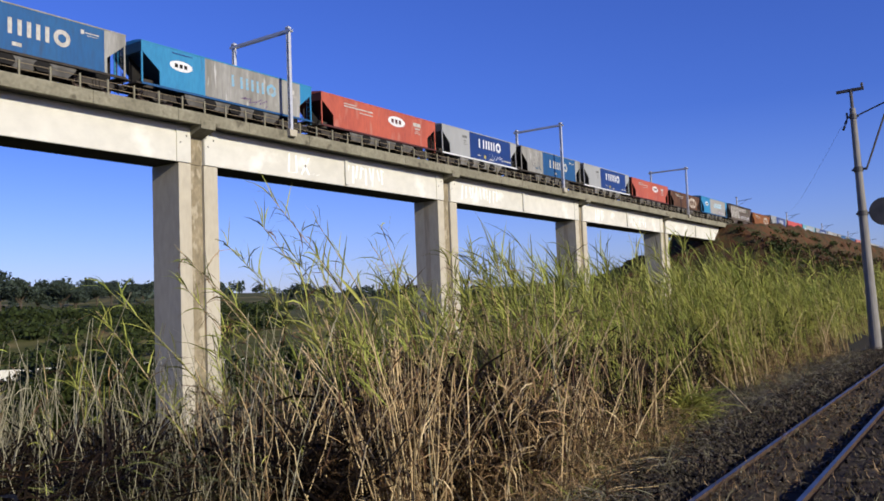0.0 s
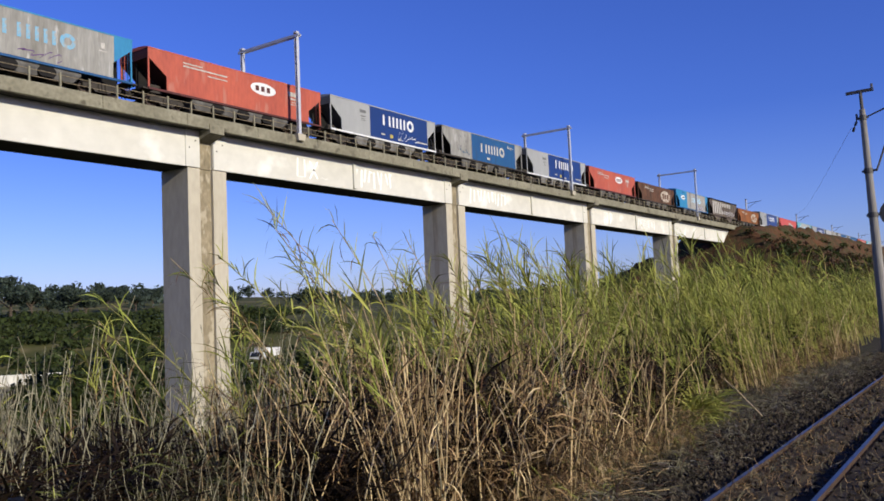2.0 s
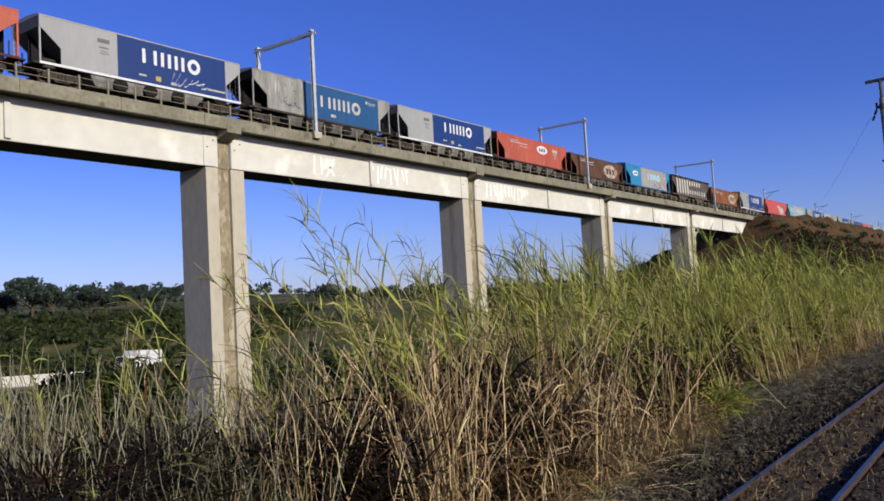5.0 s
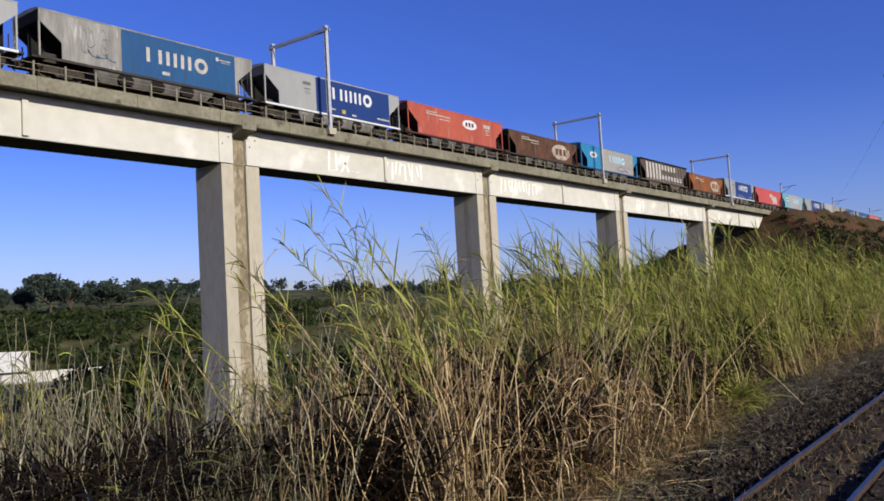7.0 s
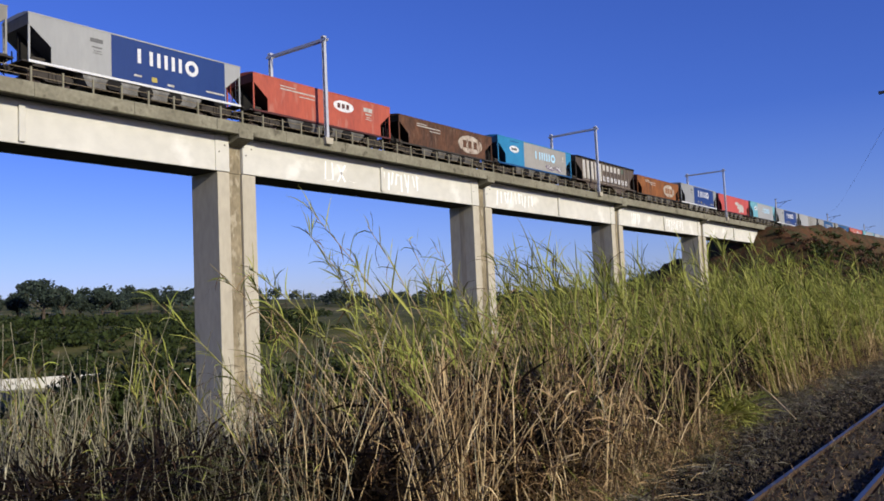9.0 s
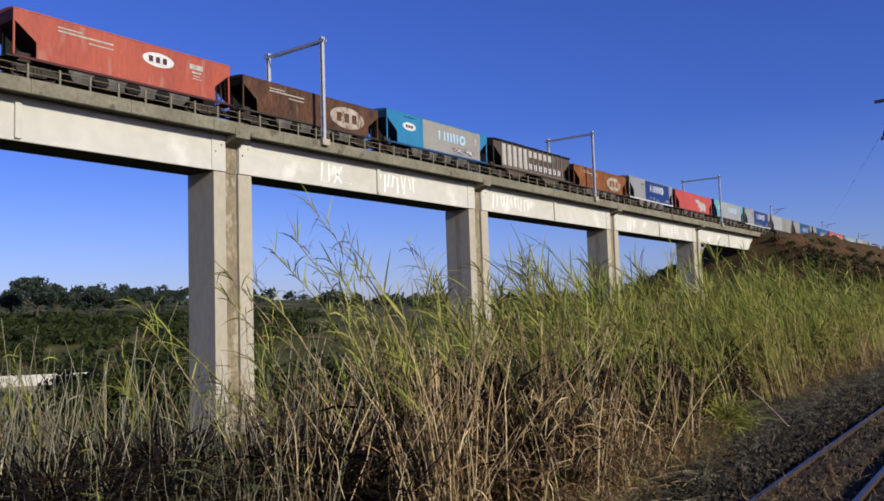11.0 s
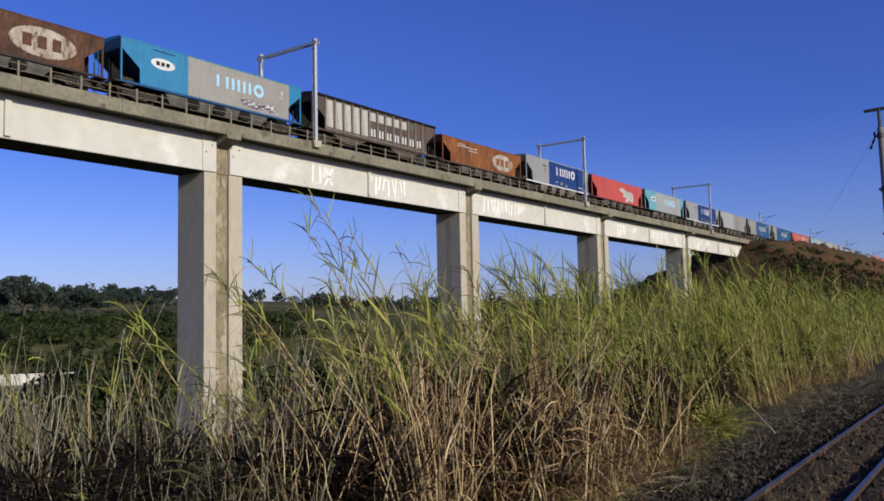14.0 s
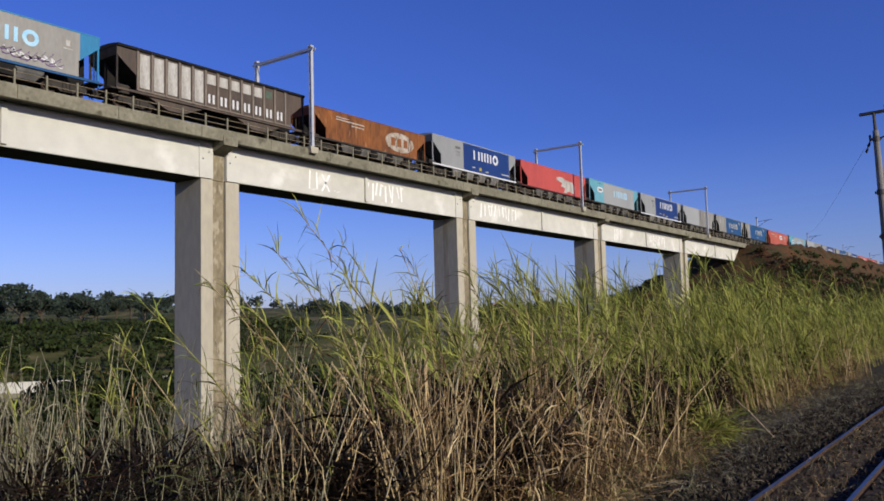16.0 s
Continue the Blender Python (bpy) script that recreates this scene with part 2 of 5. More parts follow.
# ---- mesh helpers ----
class Geo:
    """Collects faces for one mesh."""

    def __init__(self):
        self.v, self.f, self.m = [], [], []

    def add(self, verts, faces, mat=0):
        n = len(self.v)
        self.v += [tuple(p) for p in verts]
        self.f += [tuple(i + n for i in q) for q in faces]
        self.m += [mat] * len(faces)
        return self

    def box(self, x0, x1, y0, y1, z0, z1, mat=0, ch=0.0):
        if not ch:
            v = [(x, y, z) for x in (x0, x1) for y in (y0, y1) for z in (z0, z1)]
            return self.add(v, [(0, 1, 3, 2), (4, 6, 7, 5), (0, 4, 5, 1), (2, 3, 7, 6), (0, 2, 6, 4), (1, 5, 7, 3)], mat)
        lo, hi = (x0, y0, z0), (x1, y1, z1)
        v, at = [], {}
        for s in ((a, b, c) for a in (0, 1) for b in (0, 1) for c in (0, 1)):
            for k in range(3):
                at[s, k] = len(v)
                v.append([(hi[i] - (ch if i != k else 0)) if s[i] else (lo[i] + (ch if i != k else 0)) for i in range(3)])
        f = []
        for k in range(3):
            i, j = (k + 1) % 3, (k + 2) % 3
            for side in (0, 1):
                loop = []
                for a, b in ((0, 0), (1, 0), (1, 1), (0, 1)):
                    s = [0, 0, 0]
                    s[k], s[i], s[j] = side, a, b
                    loop.append(at[tuple(s), k])
                f.append(tuple(loop if side else loop[::-1]))
            for a in (0, 1):
                for b in (0, 1):
                    s, t = [0, 0, 0], [0, 0, 0]
                    s[i], s[j], t[i], t[j], t[k] = a, b, a, b, 1
                    s, t = tuple(s), tuple(t)
                    q = (at[s, i], at[t, i], at[t, j], at[s, j])
                    f.append(q if a == b else q[::-1])
        for s in ((a, b, c) for a in (0, 1) for b in (0, 1) for c in (0, 1)):
            q = (at[s, 0], at[s, 1], at[s, 2])
            f.append(q if sum(s) % 2 else q[::-1])
        return self.add(v, f, mat)

    def prism(self, poly, axis, a, b, mat=0):
        """A flat outline in the two other axes, drawn out from a to b along axis."""
        def put(p, h):
            return (h, *p) if axis == "x" else (p[0], h, p[1]) if axis == "y" else (*p, h)
        n = len(poly)
        v = [put(p, a) for p in poly] + [put(p, b) for p in poly]
        f = [tuple(range(n))[::-1], tuple(range(n, 2 * n))] + [(i, (i + 1) % n, n + (i + 1) % n, n + i) for i in range(n)]
        return self.add(v, f, mat)

    def tube(self, p, q, r0, r1=None, n=8, mat=0, caps=True):
        p, q = Vector(p), Vector(q)
        r1 = r0 if r1 is None else r1
        side = (q - p).orthogonal().normalized()
        up = (q - p).normalized().cross(side)
        v = []
        for c, r in ((p, r0), (q, r1)):
            v += [c + (side * math.cos(2 * math.pi * i / n) + up * math.sin(2 * math.pi * i / n)) * r for i in range(n)]
        f = [(i, (i + 1) % n, n + (i + 1) % n, n + i) for i in range(n)]
        if caps:
            f += [tuple(range(n))[::-1], tuple(range(n, 2 * n))]
        return self.add(v, f, mat)

    def mesh(self, name, mats):
        me = bpy.data.meshes.new(name)
        me.from_pydata(self.v, [], self.f)
        for m in mats:
            me.materials.append(m)
        if len(mats) > 1:
            me.polygons.foreach_set("material_index", self.m)
        bm = bmesh.new()
        bm.from_mesh(me)
        bmesh.ops.recalc_face_normals(bm, faces=bm.faces)
        bm.to_mesh(me)
        bm.free()
        return me


def part(name, geo, mats, parent=None, label="", at=None):
    mats = mats if isinstance(mats, (list, tuple)) else [mats]
    ob = new(name, geo if isinstance(geo, bpy.types.Mesh) else geo.mesh(name, mats))
    if parent:
        ob.parent = parent
    if at is not None:
        ob.matrix_basis = at
    return tagged(ob, label) if label else ob


def thing(name, label, category, at=None, group="", kind=""):
    ob = new(name)
    ob.empty_display_size = 0.2
    if at is not None:
        ob.matrix_basis = at
    return tagged(ob, label, category, group, kind)


# ---- the lie of the land ----
def smooth(a, b, x):
    t = np.clip((x - a) / (b - a), 0, 1)
    return t * t * (3 - 2 * t)


def land(x, y):
    """Height of the ground: level by the near track, a valley under the viaduct, hills behind."""
    x, y = np.asarray(x, float), np.asarray(y, float)
    z = -6.2 * smooth(6.5, 30, y)
    z = z - 3.0 * smooth(40, 95, y) * (1 - smooth(200, 330, x))
    near = 150 - 0.25 * np.clip(x, 0, 300)
    z = z + 13.0 * smooth(near - 20, near + 110, y) + 24.0 * smooth(near + 90, 800, y) + 14 * smooth(700, 2200, y)
    z = z + 2.2 * np.sin(x * 0.011 + 0.7) * np.sin(y * 0.009) * smooth(150, 400, y)
    z = z + 1.5 * smooth(-8, -60, y)
    return z - 0.06 * smooth(4.0, 5.0, y)


def height(x, y):
    return float(land(x, y))


def ground():
    xs = np.concatenate([np.linspace(-4000, -120, 34)[:-1], np.linspace(-120, 260, 116)[:-1], np.linspace(260, 900, 40)[:-1], np.linspace(900, 4500, 26)])
    ys = np.concatenate([np.linspace(-3000, -40, 20)[:-1], np.linspace(-40, 0, 12)[:-1], np.linspace(0, 60, 61)[:-1], np.linspace(60, 1000, 90)[:-1], np.linspace(1000, 4800, 24)])
    gx, gy = np.meshgrid(xs, ys, indexing="ij")
    gz = land(gx, gy)
    nx, ny = gx.shape
    me = bpy.data.meshes.new("ground")
    idx = np.arange(nx * ny).reshape(nx, ny)
    quads = np.stack([idx[:-1, :-1], idx[1:, :-1], idx[1:, 1:], idx[:-1, 1:]], -1).reshape(-1, 4)
    me.from_pydata(np.stack([gx, gy, gz], -1).reshape(-1, 3).tolist(), [], quads.tolist())
    me.materials.append(MAT["soil"])
    me.materials.append(MAT["field"])
    cy = (gy[:-1, :-1] + gy[1:, 1:]).ravel() / 2
    me.polygons.foreach_set("material_index", (cy > 32).astype(int))
    me.polygons.foreach_set("use_smooth", np.ones(len(quads), bool))
    tagged(new("ground", me), "dry grassy ground falling from a railway into a green valley", "ground", kind="structure")


ground()

# ---- the viaduct ----
SPAN, PIER_X, FACE_Y, PIER_W, PIER_D = 30.0, 39.16, 45.56, 3.27, 2.84
BEAM_Z, SOFFIT_Z, EDGE_Y, DECK_Z = 12.98, 15.50, 44.41, 16.26
TRACK_Y = FACE_Y + PIER_D / 2
BACK_Y = 2 * TRACK_Y - EDGE_Y
RAIL_Z = 16.75
END_X = PIER_X + 3 * SPAN + 27.0


def pier(i):
    x1 = PIER_X + i * SPAN
    x0, y0, y1 = x1 - PIER_W, FACE_Y + 0.02, FACE_Y + PIER_D - 0.02
    base = height(x1, FACE_Y) - 1.5
    top = BEAM_Z - 0.04
    ob = thing("bridge_pier", "tall rectangular concrete bridge pier with a stained central groove", "bridge pier", pose(x1, FACE_Y, base), "viaduct piers")
    h = top - base
    w, d = PIER_W, PIER_D
    a, b = -w * 0.70, -w * 0.36
    g = Geo()
    g.prism([(-w, 0.02), (a, 0.02), (a, 0.28), (b, 0.28), (b, 0.02), (0, 0.02), (0, d - 0.02), (b, d - 0.02), (b, d - 0.28), (a, d - 0.28), (a, d - 0.02), (-w, d - 0.02)], "z", 0, h)
    part("shaft", g, MAT["concrete"], ob)
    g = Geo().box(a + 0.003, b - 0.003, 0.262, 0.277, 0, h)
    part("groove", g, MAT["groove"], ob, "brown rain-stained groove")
    if i in (1, 2):
        for y, s in ((1.1, 0.55),):
            part("stain", Geo().box(-w - 0.004, -w + 0.05, y, y + s, h * 0.25, h - 0.02), MAT["stain"], ob, "brown rain stain")
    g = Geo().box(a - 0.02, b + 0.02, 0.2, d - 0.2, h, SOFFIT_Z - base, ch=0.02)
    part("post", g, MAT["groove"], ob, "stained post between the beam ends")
    # corbel under the deck edge
    for name, s in (("corbel", 1), ("corbel", -1)):
        ya, yb = (EDGE_Y - FACE_Y - 0.06, 0.6) if s > 0 else (d - 0.6, BACK_Y - FACE_Y + 0.06)
        z1 = SOFFIT_Z - base
        outer, inner = (ya, yb) if s > 0 else (yb, ya)
        g = Geo().prism([(outer, z1 - 0.30), (outer, z1 + 0.30), (inner, z1 + 0.30), (inner, z1 - 0.85)], "x", a - 0.05, b + 0.05)
        part(name, g, MAT["concrete_dark"], ob, "stained concrete corbel carrying the deck edge")
    return ob


def beam(i):
    """One span's pair of side beams, from pier i to the next."""
    a = PIER_X + i * SPAN - PIER_W * 0.36 + 0.02
    b = PIER_X + (i + 1) * SPAN - PIER_W * 0.70 - 0.02
    if i == 3:
        b = END_X
    ob = thing("bridge_beam", "pale concrete box beam of the viaduct with a vertical joint rib", "bridge beam", pose(a, FACE_Y, BEAM_Z), "viaduct beams")
    L, d, h = b - a, PIER_D, SOFFIT_Z - BEAM_Z - 0.004
    g = Geo().box(0, L, 0, d, 0, h, ch=0.03)
    part("web", g, MAT["concrete_white"], ob)
    # thin sheet added under the beam, dark to paint its shade
    part("soffit", Geo().box(0.05, L - 0.05, 0.05, d - 0.05, -0.012, 0.02), MAT["under_shade"], ob, "dark underside sheet with its shade painted in")
    for x0, x1 in ((0.0, 1.15), (L - 1.15, L)):
        part("end_block", Geo().box(x0 + 0.01, x1, -0.07, 0.02, 0.004, h - 0.003, ch=0.012), MAT["concrete_white"], ob)
        for k in (0.3, 0.8):
            g = Geo().tube((x0 + k, -0.075, 1.0 + k), (x0 + k, -0.065, 1.0 + k), 0.06, n=8)
            part("drain_hole", g, MAT["black"], ob, "small dark hole")
    x = PIER_X + i * SPAN + SPAN - 16.65 - a
    part("rib", Geo().box(x - 0.02, x + 0.34, -0.17, 0.01, 0.12, h - 0.35, ch=0.02), MAT["concrete_white"], ob, "vertical concrete rib at the joint")
    return ob, a, L, h


def streaks(i, a, h):
    """Unreadable white daubs on a beam."""
    rnd = random.Random(40 + i)
    runs = {0: [(8.0, 10.8, 4), (15.0, 19.8, 9)], 1: [(2.2, 9.5, 11)], 2: [(4, 7, 5), (15.0, 22, 12)]}.get(i, [])
    for x0, x1, n in runs:
        ob = thing("painted_daub", "row of white painted strokes on the concrete", "graffiti", pose(a, FACE_Y, BEAM_Z))
        step = (x1 - x0) / n
        if (i, x0) == (0, 8.0):
            for xa, xb, za, zb, w in ((8.0, 8.1, 0.45, h - 0.62, 0.15), (8.1, 8.8, 0.42, 0.5, 0.3), (8.85, 8.8, 0.5, h - 0.66, 0.16), (9.35, 10.25, 0.4, h - 0.7, 0.2), (10.2, 9.4, 0.45, h - 0.75, 0.18), (10.6, 10.95, 0.55, 0.62, 0.12), (11.1, 11.4, 0.5, 0.6, 0.12)):
                part("stroke", Geo().add([(xa, -0.012, za), (xa + w, -0.012, za), (xb + w, -0.012, zb), (xb, -0.012, zb)], [(0, 1, 2, 3)]), MAT["whitewash"], ob)
            continue
        for k in range(n):
            x = x0 + k * step
            top, low = h - 0.62 - rnd.uniform(0, 0.15), 0.25 + rnd.uniform(0, 0.6)
            lean, w = rnd.uniform(-0.3, 0.35), rnd.uniform(0.13, 0.24)
            g = Geo().add([(x + lean, -0.012, low), (x + lean + w, -0.012, low), (x + w, -0.012, top), (x, -0.012, top)], [(0, 1, 2, 3)])
            if rnd.random() < 0.3:
                g.add([(x, -0.011, top - 0.15), (x + step * 0.8, -0.011, top - 0.2), (x + step * 0.8, -0.011, top - 0.08), (x, -0.011, top)], [(0, 1, 2, 3)])
            part("stroke", g, MAT["whitewash"], ob)


def viaduct():
    for i in range(-3, 4):
        pier(i)
    for i in range(-4, 4):
        _, a, L, h = beam(i)
        streaks(i, a, h)
    # deck slab and edge kerb, continuous
    x0, x1 = PIER_X - 4 * SPAN, END_X + 7
    deck = thing("bridge_deck", "continuous grey concrete deck with a thick weathered edge", "bridge deck", pose(x0, TRACK_Y, SOFFIT_Z))
    L = x1 - x0
    hw = TRACK_Y - EDGE_Y
    # slab colour carries the shade below the deck
    part("slab", Geo().box(0, L, -hw + 0.03, hw - 0.03, 0, 0.42), MAT["under_shade"], deck, "deck slab with its underside shade painted in")
    for s in (-1, 1):
        n = 40
        for k in range(n):
            a, b = L * k / n, L * (k + 1) / n - 0.015
            y = s * hw
            g = Geo().box(a, b, min(y, y - s * 0.30), max(y, y - s * 0.30), -0.06, DECK_Z - SOFFIT_Z, ch=0.025)
            part("kerb", g, MAT["concrete_dark"], deck)
    part("ballast_bed", Geo().prism([(-1.9, 0.42), (1.9, 0.42), (1.3, 0.95), (-1.3, 0.95)], "x", 0, L), MAT["ballast"], deck, "grey ballast bed")
    for s in (-1, 1):
        part("rail", Geo().box(0, L + 500, s * 0.535 - 0.035, s * 0.535 + 0.035, 1.0, RAIL_Z - SOFFIT_Z), MAT["rust"], deck)
    # railing
    for s, y in ((-1, EDGE_Y + 0.14), (1, BACK_Y - 0.14)):
        rail = thing("bridge_railing", "concrete posts with two thin rails along the deck edge", "railing", pose(x0, y, DECK_Z), "viaduct railings")
        n = int(L / 1.82)
        me = Geo().box(-0.055, 0.055, -0.05, 0.05, -0.02, 0.86, ch=0.012).mesh("post", [MAT["concrete_dark"]])
        off = (22.73 - x0) % 1.82
        for k in range(n):
            part("post", me, MAT["concrete"], rail, at=pose(off + k * 1.82, 0, 0))
        for z in (0.34, 0.72):
            part("rail", Geo().tube((0, 0, z), (L, 0, z), 0.024, n=6), MAT["concrete_stained"], rail, "thin weathered rail")


viaduct()


def portal(x, ground_z):
    """Overhead-line portal: two masts and a cross beam."""
    y0, y1, top = EDGE_Y - 0.05, EDGE_Y + 5.97, 24.1
    ob = thing("catenary_portal", "grey steel overhead line portal astride the track", "overhead line portal", pose(x, y0, ground_z), "line portals")
    h, w = top - ground_z, y1 - y0
    for y in (0, w):
        me = Geo()
        for sx in (-1, 1):
            me.box(-0.13, 0.13, y + sx * 0.10 - 0.03, y + sx * 0.10 + 0.03, -0.1, h)
        mast = part("mast", me, MAT["steel_grey"], ob, "mast of two channels with batten plates")
        for k in range(12):
            z = 0.4 + k * (h - 0.8) / 11
            part("batten", Geo().box(-0.122, 0.122, y - 0.069, y + 0.069, z, z + 0.14), MAT["steel_grey"], mast)
        part("foot", Geo().prism([(-0.42, 0.08), (0.42, 0.08), (0.33, -0.42), (-0.33, -0.42)], "y", y - 0.28, y + 0.34), MAT["concrete"], ob, "tapered concrete foot bracket")
        part("cap", Geo().box(-0.17, 0.17, y - 0.17, y + 0.17, h - 0.02, h + 0.16, ch=0.02), MAT["steel_grey"], ob)
    for sx in (-1, 1):
        part("cross_beam", Geo().box(sx * 0.13 - 0.03, sx * 0.13 + 0.03, -0.35, w + 0.35, h - 0.27, h - 0.06), MAT["steel_grey"], ob, "channel of the cross beam")
    return ob


for k in range(3):
    portal(45.22 + 45.35 * k, DECK_Z)


def side_mast(x):
    """Single overhead-line mast on the far side of the embankment track."""
    ob = thing("line_mast", "slim grey overhead line mast with a bracket arm", "overhead line mast", pose(x, 50.3, RAIL_Z - 0.9), "line masts")
    h = 24.2 - RAIL_Z + 0.9
    part("mast", Geo().box(-0.13, 0.13, -0.13, 0.13, -0.5, h, ch=0.03), MAT["steel_grey"], ob)
    part("arm", Geo().tube((0, 0, h - 0.8), (0, -3.2, h - 0.5), 0.05, n=6), MAT["steel_dark"], ob)
    part("brace", Geo().tube((0, 0, h - 2.0), (0, -2.2, h - 0.62), 0.04, n=6), MAT["steel_dark"], ob)
    part("cap", Geo().box(-0.22, 0.22, -0.16, 0.16, h, h + 0.2, ch=0.02), MAT["steel_dark"], ob)


for k in range(8):
    side_mast(187 + 46.8 * k)


def embankment():
    """Red cut-earth bank that carries the line on from the viaduct's end."""
    rnd = np.random.default_rng(5)
    xs = np.concatenate([np.linspace(END_X - 24, END_X + 60, 64)[:-1], np.linspace(END_X + 60, END_X + 700, 90)])
    us = np.linspace(-46, 46, 93)
    gx, gu = np.meshgrid(xs, us, indexing="ij")
    top = RAIL_Z - 0.75
    side = np.maximum(np.abs(gu) - 4.2, 0) / 1.55
    z = top - side
    end = np.maximum(END_X + 1.0 - gx, 0) / 1.35
    z = np.minimum(z, top + 0.0 - end)
    rough = np.zeros_like(z)
    for i in range(gx.shape[0]):
        for j in range(gx.shape[1]):
            p = Vector((gx[i, j] * 0.22, gu[i, j] * 0.22, 3.3))
            rough[i, j] = noise.fractal(p, 0.8, 2.0, 5)
    edge = np.clip((np.abs(gu) - 4.2) / 3.0, 0, 1) * 1.0
    edge = np.maximum(edge, np.clip((END_X - gx) / 4, 0, 1) * 0.6)
    z = z + rough * edge * 1.0
    z = z + np.exp(-((np.abs(gu) - 6.0) / 1.7) ** 2) * np.interp(gx - END_X, (-1, 5, 20, 45, 110), (0.0, 0.9, 2.2, 2.9, 3.3))
    z = np.maximum(z, land(gx, gu + TRACK_Y) - 1.2)
    nx, ny = gx.shape
    idx = np.arange(nx * ny).reshape(nx, ny)
    quads = np.stack([idx[:-1, :-1], idx[1:, :-1], idx[1:, 1:], idx[:-1, 1:]], -1).reshape(-1, 4)
    me = bpy.data.meshes.new("embankment")
    me.from_pydata(np.stack([gx, gu + TRACK_Y, z], -1).reshape(-1, 3).tolist(), [], quads.tolist())
    me.materials.append(MAT["red_earth"])
    me.polygons.foreach_set("use_smooth", np.ones(len(quads), bool))
    tagged(new("embankment", me), "red earth railway embankment with patches of scrub", "embankment", kind="structure")
    ab = thing("abutment", "weathered concrete abutment at the end of the viaduct", "abutment", pose(END_X + 0.3, FACE_Y, BEAM_Z - 1.2))
    part("seat", Geo().box(-0.6, 3.2, -0.6, PIER_D + 0.6, -0.8, 1.15, ch=0.04), MAT["concrete_dark"], ab)
    part("back_wall", Geo().box(1.2, 2.4, -0.9, PIER_D + 0.9, 1.15, SOFFIT_Z - BEAM_Z + 1.1, ch=0.04), MAT["concrete_dark"], ab)
    for s, y in ((-1, -1.15), (1, PIER_D + 0.75)):
        g = Geo().prism([(1.4, 0.3), (6.5, 2.4), (6.5, 4.4), (1.4, 4.4)], "y", y, y + 0.4)
        part("wing_wall", g, MAT["concrete_stained"], ab)


embankment()


# ---- the train ----
SPEED, HALF = 8.438, 7.43
# couplings along the line at the start, from the leading end
GAPS = [16.0, 32.3, 49.1, 66.2, 81.85, 98.25, 114.3, 130.35, 145.9, 162.4, 179.6, 195.1, 211.2, 228.0, 244.2, 261.0, 277.0, 294.0, 309.8, 326.8]
GAPS += [326.8 + 16.4 * (k + 1) for k in range(30)]
WHEEL_R = 0.42


def side_low(x, cut):
    """Lower edge of a wagon's side at x: the lower corners are cut back."""
    a = abs(x)
    return 1.08 if a <= HALF - cut else 2.02 + (a - HALF + cut) / cut * 1.1


SHARED = {}


def shared(key, make):
    if key not in SHARED:
        SHARED[key] = make()
    return SHARED[key]


def wordmark(ob, x, z, h, paint, label, y=-1.533):
    """A wordmark as plain upright bars and a ring, each a part."""
    xs = [x + a * h for a in (0.0, 0.92, 1.52, 2.10, 2.68, 3.26)]
    me = shared(("bar", h, paint), lambda: Geo().box(0, h * 0.26, 0, 0.012, 0, h, ch=0.005).mesh("letter_bar", [MAT[paint]]))
    for a in xs:
        part("letter_bar", me, None, ob, label, at=pose(a, y, z))

    def ring():
        q, r, n = Geo(), h * 0.56, 24
        v = [(k * math.cos(2 * math.pi * i / n), 0, k * math.sin(2 * math.pi * i / n)) for k in (r * 0.5, r) for i in range(n)]
        return q.add(v, [(i, (i + 1) % n, n + (i + 1) % n, n + i) for i in range(n)]).mesh("ring", [MAT[paint]])
    part("ring", shared(("ring", h, paint), ring), None, ob, label, at=pose(x + 4.36 * h, y, z + h * 0.5))


def bar_parts(name, ob, rows, paint, label="", y=-1.537):
    for x0, x1, z0, z1 in rows:
        me = shared((name, round(x1 - x0, 3), round(z1 - z0, 3), paint), lambda: Geo().box(0, x1 - x0, 0, 0.01, 0, z1 - z0).mesh(name, [MAT[paint]]))
        part(name, me, None, ob, label, at=pose(x0, y, z0))


def oval(x, z, rx, rz, y=-1.535):
    n = 28
    return Geo().prism([(x + rx * math.cos(2 * math.pi * k / n), z + rz * math.sin(2 * math.pi * k / n)) for k in range(n)], "y", y, y + 0.014)


def bars(rows, y=-1.537):
    g = Geo()
    for x0, x1, z0, z1 in rows:
        g.box(x0, x1, y, y + 0.01, z0, z1)
    return g


